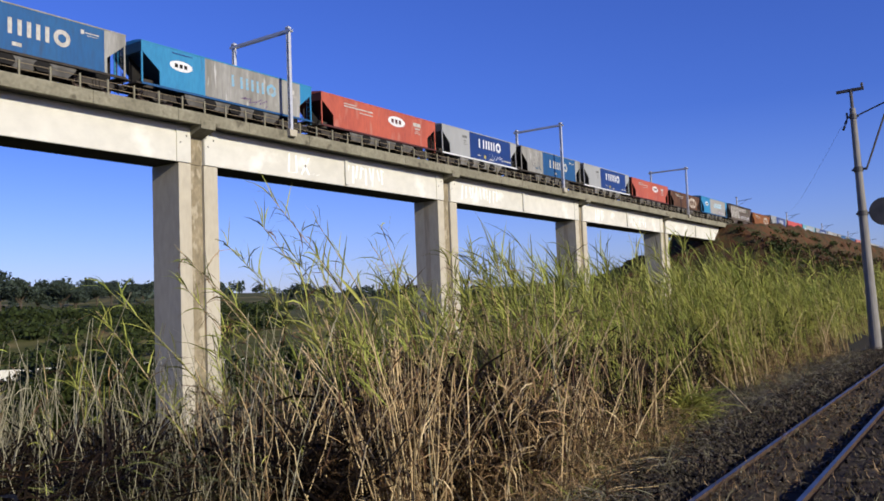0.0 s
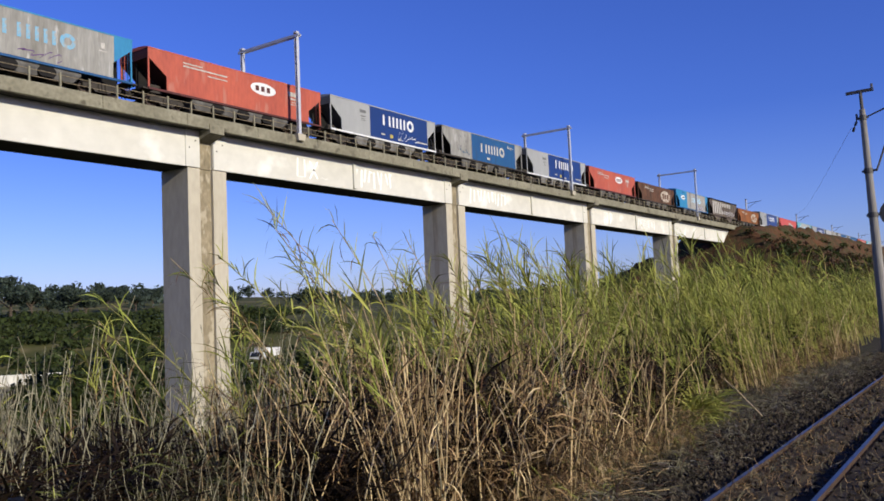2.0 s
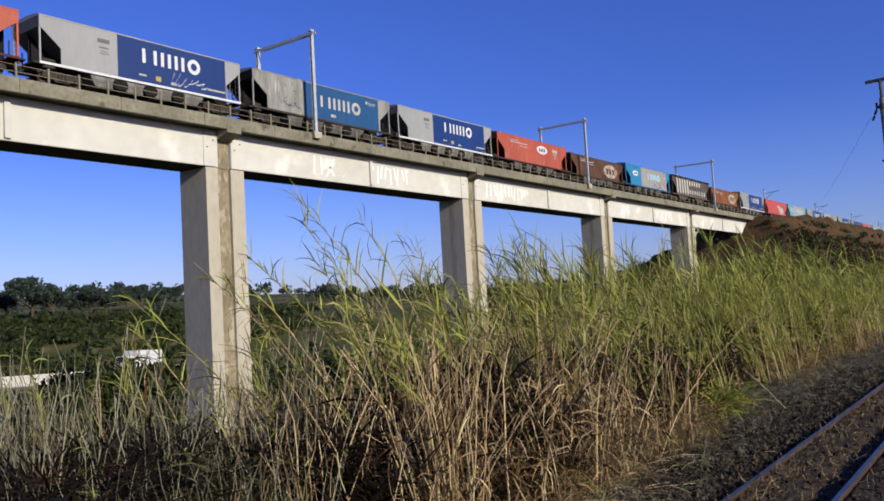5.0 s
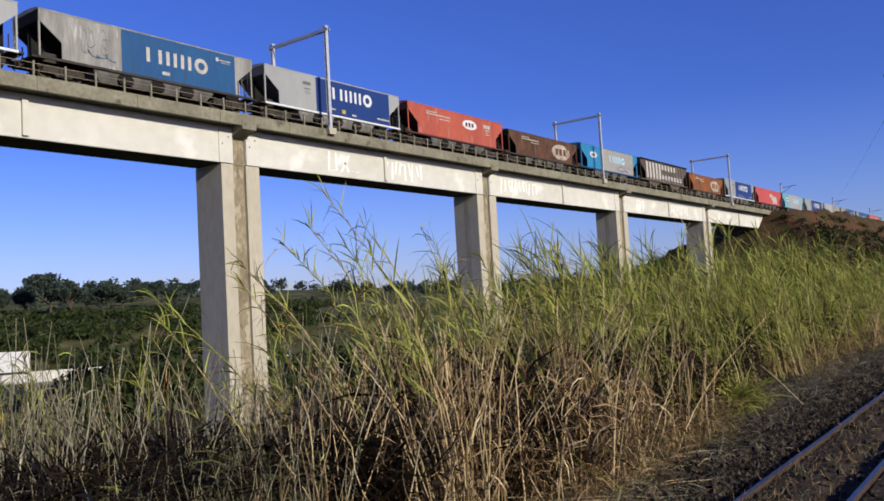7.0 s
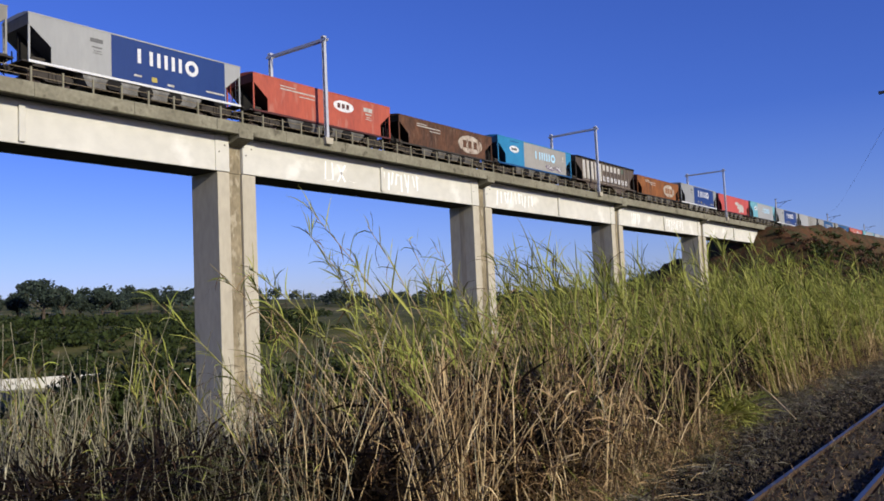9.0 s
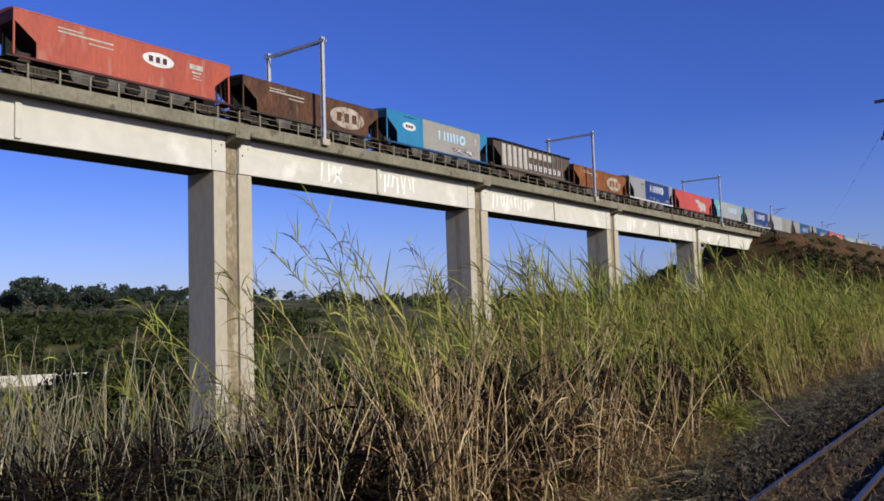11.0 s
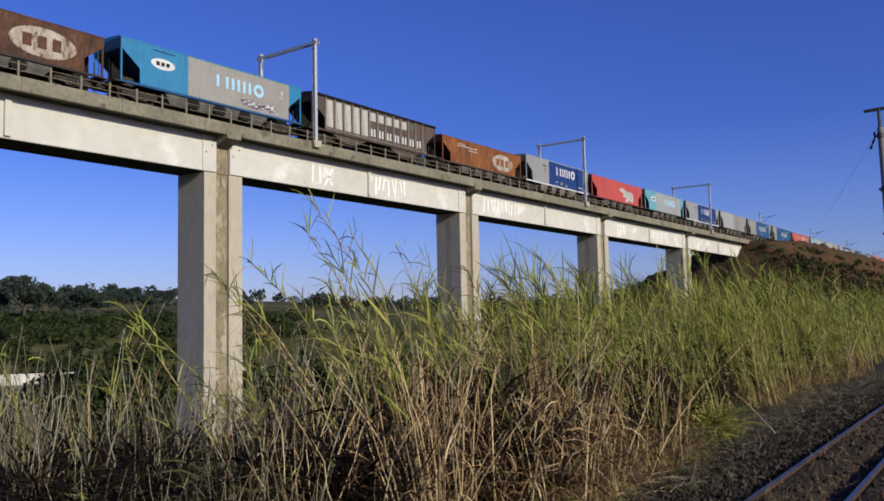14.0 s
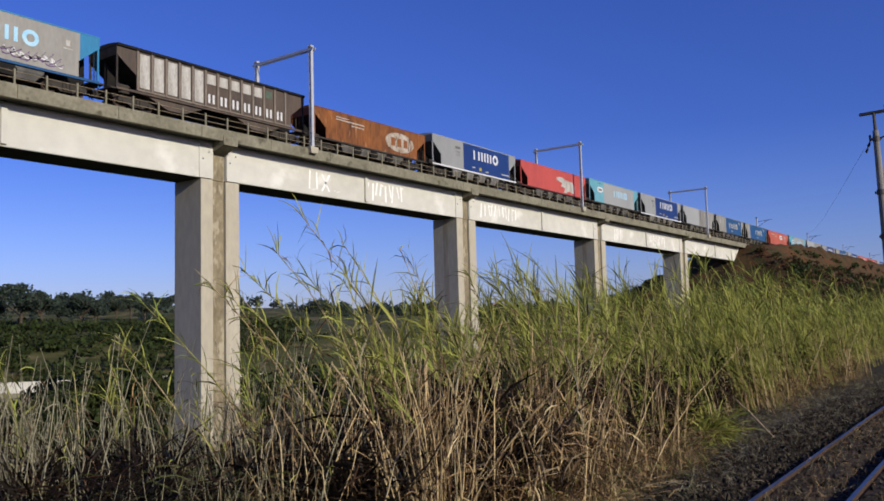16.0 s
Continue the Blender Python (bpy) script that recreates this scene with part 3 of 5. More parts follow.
# zones: (end x, paint) from the leading end; sill paint; end paint
LOOKS = {
    "grey_navy": ([(-2.40, "grey"), (6.08, "navy"), (HALF, "grey")], "white", "grey", "grey hopper wagon with a navy panel and plain white wordmark bars"),
    "grey_blue": ([(-2.45, "grey_dirty"), (5.95, "blue"), (HALF, "grey_dirty")], "chassis", "grey_dirty", "dirty grey hopper wagon with a weathered blue panel"),
    "cyan_grey": ([(-2.6, "cyan"), (6.2, "grey_warm"), (HALF, "cyan")], "blue", "cyan", "bright cyan hopper wagon with a grey middle panel"),
    "cyan_worn": ([(-2.6, "cyan"), (6.2, "grey_dirty"), (HALF, "cyan")], "blue", "cyan", "cyan hopper wagon with a rain-stained grey middle panel"),
    "pale_grey": ([(-3.4, "cyan_pale"), (6.0, "grey"), (HALF, "cyan_pale")], "chassis", "cyan_pale", "faded turquoise hopper wagon with a grey middle panel"),
    "red": ([(HALF, "red")], "maroon", "red", "red hopper wagon with a white oval emblem"),
    "red_daub": ([(HALF, "red_bright")], "maroon", "red_bright", "red hopper wagon with a large white daub"),
    "brown": ([(HALF, "brown")], "chassis", "brown", "rust-brown hopper wagon with a worn oval emblem"),
    "orange": ([(HALF, "orange")], "chassis", "orange", "rust-orange hopper wagon with a worn oval emblem"),
    "ribbed": ([(HALF, "umber")], "umber", "chassis", "dark brown ribbed hopper wagon with whitened panels"),
    "grey": ([(-0.3, "grey"), (HALF, "grey_dirty")], "chassis", "grey", "plain grey hopper wagon, weathered"),
    "dark_blue": ([(-4.4, "grey_dirty"), (HALF, "blue")], "chassis", "grey_dirty", "dull blue hopper wagon with a grey end"),
}
CONSIST = ["grey_blue", "cyan_worn", "red", "grey_navy", "grey_blue", "grey_navy", "red", "brown", "cyan_grey", "ribbed", "orange", "grey_navy", "red_daub",
           "pale_grey", "grey_navy", "grey", "grey_blue", "dark_blue", "red", "pale_grey", "grey", "grey_navy", "grey_blue", "grey_navy", "red", "red",
           "grey_navy", "cyan_grey", "grey", "brown", "red", "grey_navy", "grey_blue", "grey", "orange", "red", "grey_navy", "grey_navy", "cyan_grey", "grey", "red", "grey_blue", "grey_navy", "grey"]
CUT = 1.3
TOP = 3.78


def panel_mesh(a, b, paint):
    """One paint zone of a side, from a to b, with the lower corners cut back; side at y = 0."""
    low = [(a, side_low(a + 1e-4, CUT))]
    for c in (-HALF + CUT, HALF - CUT):
        if a < c < b:
            low += [(c, 2.02), (c, 1.08)] if c < 0 else [(c, 1.08), (c, 2.02)]
    low.append((b, side_low(b - 1e-4, CUT)))
    return Geo().prism(low + [(b, TOP), (a, TOP)], "y", -0.03, 0.03).mesh("side_panel", [MAT[paint]])


def roof_mesh():
    prof = [(-1.54, TOP - 0.06), (-1.54, TOP + 0.02), (-1.2, TOP + 0.10), (-0.6, TOP + 0.17), (0, TOP + 0.19), (0.6, TOP + 0.17), (1.2, TOP + 0.10), (1.54, TOP + 0.02), (1.54, TOP - 0.06)]
    g = Geo().prism(prof, "x", -HALF - 0.02, HALF + 0.02)
    for k in range(8):
        x = -6.2 + k * 1.77
        g.box(x - 0.65, x + 0.65, -0.45, 0.45, TOP + 0.14, TOP + 0.21, ch=0.02)
    return g


def bogie_frame():
    g = Geo()
    g.prism([(-1.25, 0.40), (-1.2, 0.62), (-0.45, 0.72), (0.45, 0.72), (1.2, 0.62), (1.25, 0.40), (1.0, 0.34), (0.6, 0.30), (0.42, 0.16), (-0.42, 0.16), (-0.6, 0.30), (-1.0, 0.34)], "y", -0.10, 0.10)
    for x in (-0.85, 0.85):
        g.tube((x, -0.16, WHEEL_R), (x, 0.12, WHEEL_R), 0.13, n=10)
    for x in (-0.22, 0, 0.22):
        g.tube((x, -0.13, 0.24), (x, -0.13, 0.62), 0.08, n=8)
    return g


def wheelset_mesh():
    g = Geo()
    g.tube((0, -0.75, 0), (0, 0.75, 0), 0.07, n=8)
    for s in (-1, 1):
        g.tube((0, s * 0.47, 0), (0, s * 0.50, 0), WHEEL_R + 0.028, n=24)
        g.tube((0, s * 0.50, 0), (0, s * 0.60, 0), WHEEL_R, n=24)
        for k in range(6):
            a = math.pi / 3 * k
            g.tube((0.24 * math.cos(a), s * 0.585, 0.24 * math.sin(a)), (0.24 * math.cos(a), s * 0.62, 0.24 * math.sin(a)), 0.05, n=6)
    return g


def wagon(k):
    kind = CONSIST[k]
    zones, sill, end, label = LOOKS[kind]
    # end walls and slope sheets: darkened wagon colours, their shade painted in
    dark = {"grey_navy": "shade_mark_grey", "pale_grey": "shade_mark_grey", "grey": "shade_mark_grey", "grey_blue": "black", "dark_blue": "black", "red": "maroon", "red_daub": "maroon", "brown": "black", "orange": "maroon", "cyan_grey": "dusk", "cyan_worn": "dusk", "ribbed": "chassis"}.get(kind, end)
    ob = thing("hopper_wagon", label, "freight wagon", group="wagons of the train")
    ob.scale = ((GAPS[k + 1] - GAPS[k] - 1.15) / (2 * HALF), 1, 0.88 if kind in ("brown", "orange") else 0.97 if kind in ("red", "red_daub") else 1)
    for s in (-1, 1):
        left = -HALF
        for right, paint in zones:
            me = shared(("panel", left, right, paint), lambda: panel_mesh(left, right, paint))
            part("side_panel", me, None, ob, at=pose(0, s * 1.49, 0))
            left = right
        me = shared(("end", dark), lambda: Geo().box(-0.025, 0.025, -1.458, 1.458, 3.08, TOP - 0.002).mesh("end_wall", [MAT[dark]]))
        part("end_wall", me, None, ob, at=pose(s * (HALF - 0.026), 0, 0))
    me = shared("centre", lambda: Geo().box(-6.6, 6.6, -0.4, 0.4, 0.42, 1.05, ch=0.03).mesh("centre_sill", [MAT["black"]]))
    part("centre_sill", me, None, ob)
    part("roof", shared(("roof", end), lambda: roof_mesh().mesh("roof", [MAT[end]])), None, ob)
    for s in (-1, 1):
        me = shared(("sill", sill), lambda: Geo().box(-HALF, HALF, -0.06, 0.06, 0.92, 1.075, ch=0.015).mesh("sill", [MAT[sill]]))
        part("side_sill", me, None, ob, at=pose(0, s * 1.475, 0))
        me = shared(("slope", dark), lambda: Geo().prism([(-HALF + 0.03, 3.09), (-HALF + 0.10, 3.09), (-4.7, 1.06), (-4.8, 1.06)], "y", -1.45, 1.45).mesh("slope_sheet", [MAT[dark]]))
        part("slope_sheet", me, None, ob, at=pose(0, 0, 0, 0, 0, 0 if s < 0 else 180))
        # added sheet, black to paint the shade inside the end opening
        me = shared("web", lambda: Geo().prism([(-HALF + 0.12, 1.04), (-HALF + 0.12, 3.0), (-4.85, 1.04)], "y", -0.06, 0.06).mesh("end_web", [MAT["black"]]))
        part("end_web", me, None, ob, "added black sheet painting the shade under the slope sheet", at=pose(0, 0, 0, 0, 0, 0 if s < 0 else 180))
        for y in (-1.44, 1.44):
            me = shared(("post", end), lambda: Geo().box(-0.055, 0.055, -0.05, 0.05, 1.06, 3.12, ch=0.01).mesh("post", [MAT[end]]))
            part("end_post", me, None, ob, at=pose(s * (HALF - 0.06), y, 0))

        def ladder():
            g = Geo()
            for y in (-0.2, 0.2):
                g.tube((0, y, 0.75), (0, y, 3.7), 0.02, n=5)
            for i in range(9):
                g.tube((0, -0.2, 0.85 + i * 0.34), (0, 0.2, 0.85 + i * 0.34), 0.016, n=5)
            return g.mesh("ladder", [MAT[end]])
        part("ladder", shared(("ladder", end), ladder), None, ob, at=pose(s * (HALF + 0.06), -s * 1.1, 0))

        def platform():
            g = Geo().box(-0.45, 0.35, -1.45, 1.45, 0.93, 1.03)
            g.box(-3.0, 0.2, -0.3, 0.3, 0.72, 1.0)
            g.tube((-0.6, 0.5, 1.45), (-1.5, 0.5, 1.45), 0.16, n=10)
            g.box(-1.6, -0.5, 0.35, 0.65, 1.02, 1.3)
            g.tube((-0.25, -0.9, 1.03), (-0.25, -0.9, 2.1), 0.04, n=6)
            return g.mesh("end_platform", [MAT["chassis"]])
        part("end_platform", shared("platform", platform), None, ob, at=pose(s * HALF, 0, 0, 0, 0, 0 if s > 0 else 180))

        def coupler():
            g = Geo().box(-0.5, 0.5, -0.09, 0.09, 0.68, 0.88, ch=0.03)
            g.box(0.42, 0.76, -0.17, 0.17, 0.62, 0.94, ch=0.05)
            g.tube((0.2, 0.35, 0.8), (0.7, 0.3, 0.45), 0.03, n=6)
            return g.mesh("coupler", [MAT["chassis"]])
        part("coupler", shared("coupler", coupler), None, ob, at=pose(s * HALF, 0, 0, 0, 0, 0 if s > 0 else 180))
        bogie = part("bogie", shared("bolster", lambda: Geo().box(-0.25, 0.25, -0.85, 0.85, 0.45, 0.80, ch=0.03).mesh("bogie", [MAT["chassis"]])), None, ob, at=pose(s * 5.75, 0, 0))
        for y in (-0.86, 0.86):
            part("side_frame", shared("side_frame", lambda: bogie_frame().mesh("side_frame", [MAT["chassis"]])), None, bogie, at=pose(0, y, 0, 0, 0, 0 if y < 0 else 180))
        for x in (-0.85, 0.85):
            part("wheelset", shared("wheelset", lambda: wheelset_mesh().mesh("wheelset", [MAT["wheel"]])), None, bogie, at=pose(x, 0, WHEEL_R))

    def chute():
        g = Geo()
        v = [(sx * w, sy * d, z) for z, w, d in ((1.06, 1.06, 1.42), (0.72, 1.0, 1.40), (0.30, 0.62, 1.2)) for sx, sy in ((-1, -1), (1, -1), (1, 1), (-1, 1))]
        f = [(a + i, a + (i + 1) % 4, a + 4 + (i + 1) % 4, a + 4 + i) for a in (0, 4) for i in range(4)] + [(3, 2, 1, 0), (8, 9, 10, 11)]
        return g.add(v, f).mesh("chute", [MAT["chute_light" if kind == "grey_navy" else "chute"]])

    def gate():
        g = Geo().prism([(-0.50, 0.46), (-0.36, 0.30), (0.36, 0.30), (0.50, 0.46), (0.52, 0.70), (0.36, 0.92), (-0.36, 0.92), (-0.52, 0.70)], "y", -1.44, 1.44)
        return g.mesh("gate", [MAT["black"]])
    if kind != "ribbed":
        for x in (-3.15, -1.05, 1.05, 3.15):
            part("chute", shared(("chute", kind == "grey_navy"), chute), None, ob, at=pose(x, 0, 0))
        for x in (-2.15, 0.0, 2.15):
            part("gate", shared("gate", gate), None, ob, at=pose(x, 0, 0))
    else:
        for x in (-3.3, 3.3):
            part("chute", shared("bigchute", lambda: Geo().prism([(-2.3, 1.06), (2.3, 1.06), (0.6, 0.3), (-0.6, 0.3)], "y", -1.4, 1.4).mesh("chute", [MAT["umber"]])), None, ob, at=pose(x, 0, 0))
    # markings on the side
    if kind == "grey_navy":
        wordmark(ob, -0.62, 2.32, 0.92, "white", "plain white bar of a wordmark")
        bar_parts("stencil_bar", ob, [(4.5, 6.0, 1.42, 1.54), (1.5, 2.0, 1.25, 1.4), (-0.9, -0.35, 1.45, 1.57)], "white_worn")
        bar_parts("stencil_bar", ob, [(-3.75, -2.95, 2.95, 3.2), (-3.65, -3.0, 2.62, 2.7), (-3.55, -3.05, 2.42, 2.46), (-3.6, -3.0, 2.28, 2.32)], "shade_mark_grey", "dark stencilled bar")
        bar_parts("data_plate", ob, [(0.35, 0.75, 1.3, 1.62)], "yellow", "small yellow data plate")
    elif kind in ("grey_blue", "dark_blue"):
        wordmark(ob, -0.78, 2.05, 0.92, "white_worn", "worn white bar of a wordmark")
        bar_parts("stencil_bar", ob, [(4.4, 4.62, 3.12, 3.38), (4.68, 5.6, 3.2, 3.27), (4.8, 5.5, 3.06, 3.1), (0.3, 0.85, 1.4, 1.62)], "white_worn")
    elif kind in ("cyan_grey", "cyan_worn", "pale_grey"):
        wordmark(ob, -0.35, 2.22, 0.84, "faded_blue" if kind == "cyan_worn" else "sky_blue", "light blue bar of a wordmark")
        em = part("emblem", shared("em_cyan", lambda: oval(-4.5, 2.68, 0.88, 0.36).mesh("emblem", [MAT["white"]])), None, ob, "white oval emblem")
        bar_parts("emblem_bar", em, [(-5.0 + 0.36 * i, -4.76 + 0.36 * i, 2.55, 2.81) for i in range(3)], "black", y=-1.545)
        bar_parts("stencil_bar", ob, [(5.35, 5.6, 2.75, 3.1), (5.2, 5.8, 2.55, 2.63)], "white_worn")
        bar_parts("stencil_bar", ob, [(-5.2, -3.6, 3.45, 3.52)], "navy")
    elif kind in ("red", "brown", "orange"):
        worn = kind != "red"
        c, rx, rz, cz = (3.55, 2.05, 0.98, 2.32) if worn else (1.75, 1.15, 0.47, 2.85)
        em = part("emblem", shared(("em", kind), lambda: oval(c, cz, rx, rz).mesh("emblem", [MAT["white_scuffed" if worn else "white"]])), None, ob, "worn white oval emblem" if worn else "white oval emblem")
        w = rx * 0.27
        bar_parts("emblem_bar", em, [(c + rx * (-0.62 + 0.44 * i), c + rx * (-0.62 + 0.44 * i) + w, cz - rz * 0.42, cz + rz * 0.42) for i in range(3)], kind if worn else "maroon", y=-1.545)
        bar_parts("stencil_bar", ob, [(-4.9, -3.4, 3.25, 3.33), (-4.9, -1.4, 3.02, 3.12), (-3.0, -1.4, 2.72, 2.80)], "white_worn", "faded stencilled bar")
        if not worn:
            bar_parts("stencil_bar", ob, [(4.1, 5.15, 2.85, 3.2), (4.3, 5.0, 2.58, 2.72), (4.4, 4.9, 2.36, 2.43), (4.3, 5.05, 2.18, 2.24)], "white_worn", "faded stencilled bar")
    elif kind == "red_daub":
        g = lambda: Geo().prism([(0.2, 2.6), (0.5, 2.95), (1.6, 3.05), (2.4, 2.75), (4.0, 2.7), (4.6, 2.1), (4.3, 1.3), (3.0, 1.45), (2.4, 1.15), (1.9, 1.25), (2.3, 1.8), (1.2, 1.9), (1.6, 2.3)], "y", -1.532, -1.521).mesh("daub", [MAT["white_worn"]])
        part("daub", shared("daub", g), None, ob, "large worn white daub")
    elif kind == "ribbed":
        for i in range(13):
            x = -6.08 + i * 0.97
            for q, me in ((-1, "rib"), (1, "rib_b")):
                part("rib", shared(me, lambda: Geo().box(-0.075, 0.075, min(q * 1.52, q * 1.61), max(q * 1.52, q * 1.61), 1.1, TOP - 0.12, ch=0.01).mesh("rib", [MAT["rib_paint"]])), None, ob, at=pose(x, 0, 0))
        for q in (-1, 1):
            part("top_rail", shared(("cope", q), lambda: Geo().box(-HALF, HALF, min(q * 1.50, q * 1.64), max(q * 1.50, q * 1.64), TOP - 0.14, TOP + 0.05, ch=0.02).mesh("top_rail", [MAT["black"]])), None, ob, "dark top rail")
            part("bottom_rail", shared(("low", q), lambda: Geo().box(-6.1, 6.1, min(q * 1.52, q * 1.59), max(q * 1.52, q * 1.59), 1.08, 1.2, ch=0.01).mesh("bottom_rail", [MAT["rib_paint"]])), None, ob)
        for i in range(12):
            x = -5.93 + i * 0.97
            if i < 5:
                part("white_panel", shared("wp_tall", lambda: bars([(0, 0.67, 1.32, 3.50)]).mesh("white_panel", [MAT["white_worn"]])), None, ob, at=pose(x, 0, 0))
            elif i < 10:
                part("white_panel", shared("wp_short", lambda: bars([(0, 0.67, 2.74, 3.44)]).mesh("white_panel", [MAT["white_worn"]])), None, ob, at=pose(x, 0, 0))
            elif i == 10:
                bar_parts("panel_mark", ob, [(x + 0.05, x + 0.62, 2.85, 3.4)], "green_grey", "faded green patch")
            if 4 < i < 12:
                bar_parts("letter_bar", ob, [(x + 0.08, x + 0.24, 1.42, 2.05), (x + 0.42, x + 0.58, 1.42, 2.05)], "white", "plain white bar of a word")
    return ob


def scrawl(ob, x0, x1, z0, z1, paint, seed, label):
    """A loose sprayed line of loops on the side, unreadable."""
    rnd = random.Random(seed)
    turns = max(int((x1 - x0) / 0.42), 3)
    n = turns * 14
    g, pts = Geo(), []
    p1, p2 = rnd.uniform(0, 6), rnd.uniform(0, 6)
    for i in range(n):
        s = i / (n - 1)
        a = 2 * math.pi * turns * s
        amp = 0.5 * (z1 - z0) * (0.65 + 0.35 * math.sin(5 * s + p1))
        pts.append((x0 + (x1 - x0) * s + 0.22 * math.cos(a + p2), (z0 + z1) / 2 + amp * math.sin(a) + 0.1 * math.sin(11 * s)))
    v = []
    for x, z in pts:
        v += [(x, -1.526, z - 0.032), (x + 0.02, -1.526, z + 0.032)]
    g.add(v, [(2 * i, 2 * i + 2, 2 * i + 3, 2 * i + 1) for i in range(n - 1)])
    part("scrawl", g, MAT[paint], ob, label)


WAGONS = [wagon(k) for k in range(len(CONSIST))]


for k, rows in {3: [(1.5, 4.4, 1.25, 2.1, "white", 1)], 4: [(-4.9, -4.3, 1.6, 3.4, "shade_mark_grey", 2), (-3.7, -3.3, 1.6, 3.3, "shade_mark_grey", 3), (-4.6, -3.0, 1.5, 1.9, "dusk", 4)],
                1: [(0.5, 3.0, 1.25, 1.7, "purple", 5)], 8: [(1.6, 5.2, 1.3, 2.0, "purple", 6), (1.9, 5.0, 1.35, 1.85, "white", 7), (1.7, 4.6, 1.3, 1.7, "purple", 8)]}.items():
    for x0, x1, z0, z1, paint, seed in rows:
        scrawl(WAGONS[k], x0, x1, z0, z1, paint, seed, "loose sprayed scrawl")


# the train slows down gently: seconds, metres by which it lags behind a steady pace
LAG = [(0, 0.2), (1.25, 0.08), (2.5, 0.0), (4, -0.02), (5.5, 0.0), (7.25, 0.07), (9, 0.19), (10.75, 0.41), (12.5, 0.72), (14.25, 1.09), (16, 1.5)]


def run(t):
    return SPEED * t - float(np.interp(t, [a for a, _ in LAG], [b for _, b in LAG]))


def wagon_x(k, t):
    return (GAPS[k] + GAPS[k + 1]) / 2 - run(t)


# ---- the near track ----
NEAR_A, NEAR_B = 1.98, 3.06
VEER = 0.0262


def rail_mesh(length):
    prof = [(-0.055, 0), (0.055, 0), (0.055, 0.010), (0.012, 0.024), (0.010, 0.062), (0.034, 0.076), (0.036, 0.098), (0.029, 0.106), (-0.029, 0.106), (-0.036, 0.098), (-0.034, 0.076), (-0.010, 0.062), (-0.012, 0.024), (-0.055, 0.010)]
    g = Geo().prism(prof, "x", 0, length, 0)
    g.m = [0] * len(g.f)
    g.m[2 + 7] = 1
    return g


def along(x):
    """How far the track has veered at x."""
    return VEER * x


def near_track():
    turn = math.degrees(math.atan(VEER))
    for y in (NEAR_A, NEAR_B):
        tr = thing("rail", "worn steel rail with a bright head on old sleepers", "rail", pose(-20, y + along(-20), 0.040, 0, 0, turn), "near rails")
        part("rail_bar", rail_mesh(420), [MAT["rail_web"], MAT["rail_head"]], tr)
    me = Geo().box(-0.12, 0.12, -1.0, 1.0, -0.12, 0.037, ch=0.01).mesh("sleeper", [MAT["sleeper"]])
    clip = Geo().box(-0.05, 0.05, -0.028, 0.028, 0.0, 0.03, ch=0.006).mesh("rail_clip", [MAT["rust"]])
    for k in range(150):
        ob = tagged(new("sleeper", me), "old dark timber sleeper half buried in ballast", "sleeper", "near sleepers")
        x = -6 + k * 0.62
        ob.matrix_basis = pose(x, (NEAR_A + NEAR_B) / 2 + along(x) + random.uniform(-0.03, 0.03), 0, 0, 0, turn + random.uniform(-1, 1))
        if 6 < x < 30:
            for y in (NEAR_A, NEAR_B):
                for q in (-0.085, 0.085):
                    part("rail_clip", clip, None, ob, at=pose(0, y - (NEAR_A + NEAR_B) / 2 + q, 0.036))


near_track()
# across the bed: distance from the veered line, height; trodden earth lies higher than the ballast
BED_Y = (-0.4, 0.4, NEAR_A - 0.06, NEAR_A + 0.04, NEAR_A + 0.34, NEAR_A + 0.52, NEAR_B - 0.07, NEAR_B + 0.03, 4.1, 5.3, 5.9)
BED_Z = (-0.08, 0.07, 0.085, 0.03, 0.03, 0.09, 0.095, 0.03, 0.02, -0.07, -0.09)


def bed_z(x, y):
    return float(np.interp(y - along(x), BED_Y, BED_Z))


def track_bed():
    turn = pose(0, 0, 0, 0, 0, math.degrees(math.atan(VEER)))
    rows = list(zip(BED_Y, BED_Z))
    for name, a, b, mat, label in (("track_bed", 7, 10, "ballast_bed", "dark stony track bed"), ("track_earth", 0, 8, "track_earth", "trodden brown earth between the near rails")):
        top = [(y, z - 0.008) for y, z in rows[a:b]]
        g = Geo().prism([(top[0][0], -0.3), *top, (top[-1][0], -0.3)], "x", -20, 400)
        tagged(part(name, g, MAT[mat]), label, "track bed", kind="structure").matrix_basis = turn


track_bed()


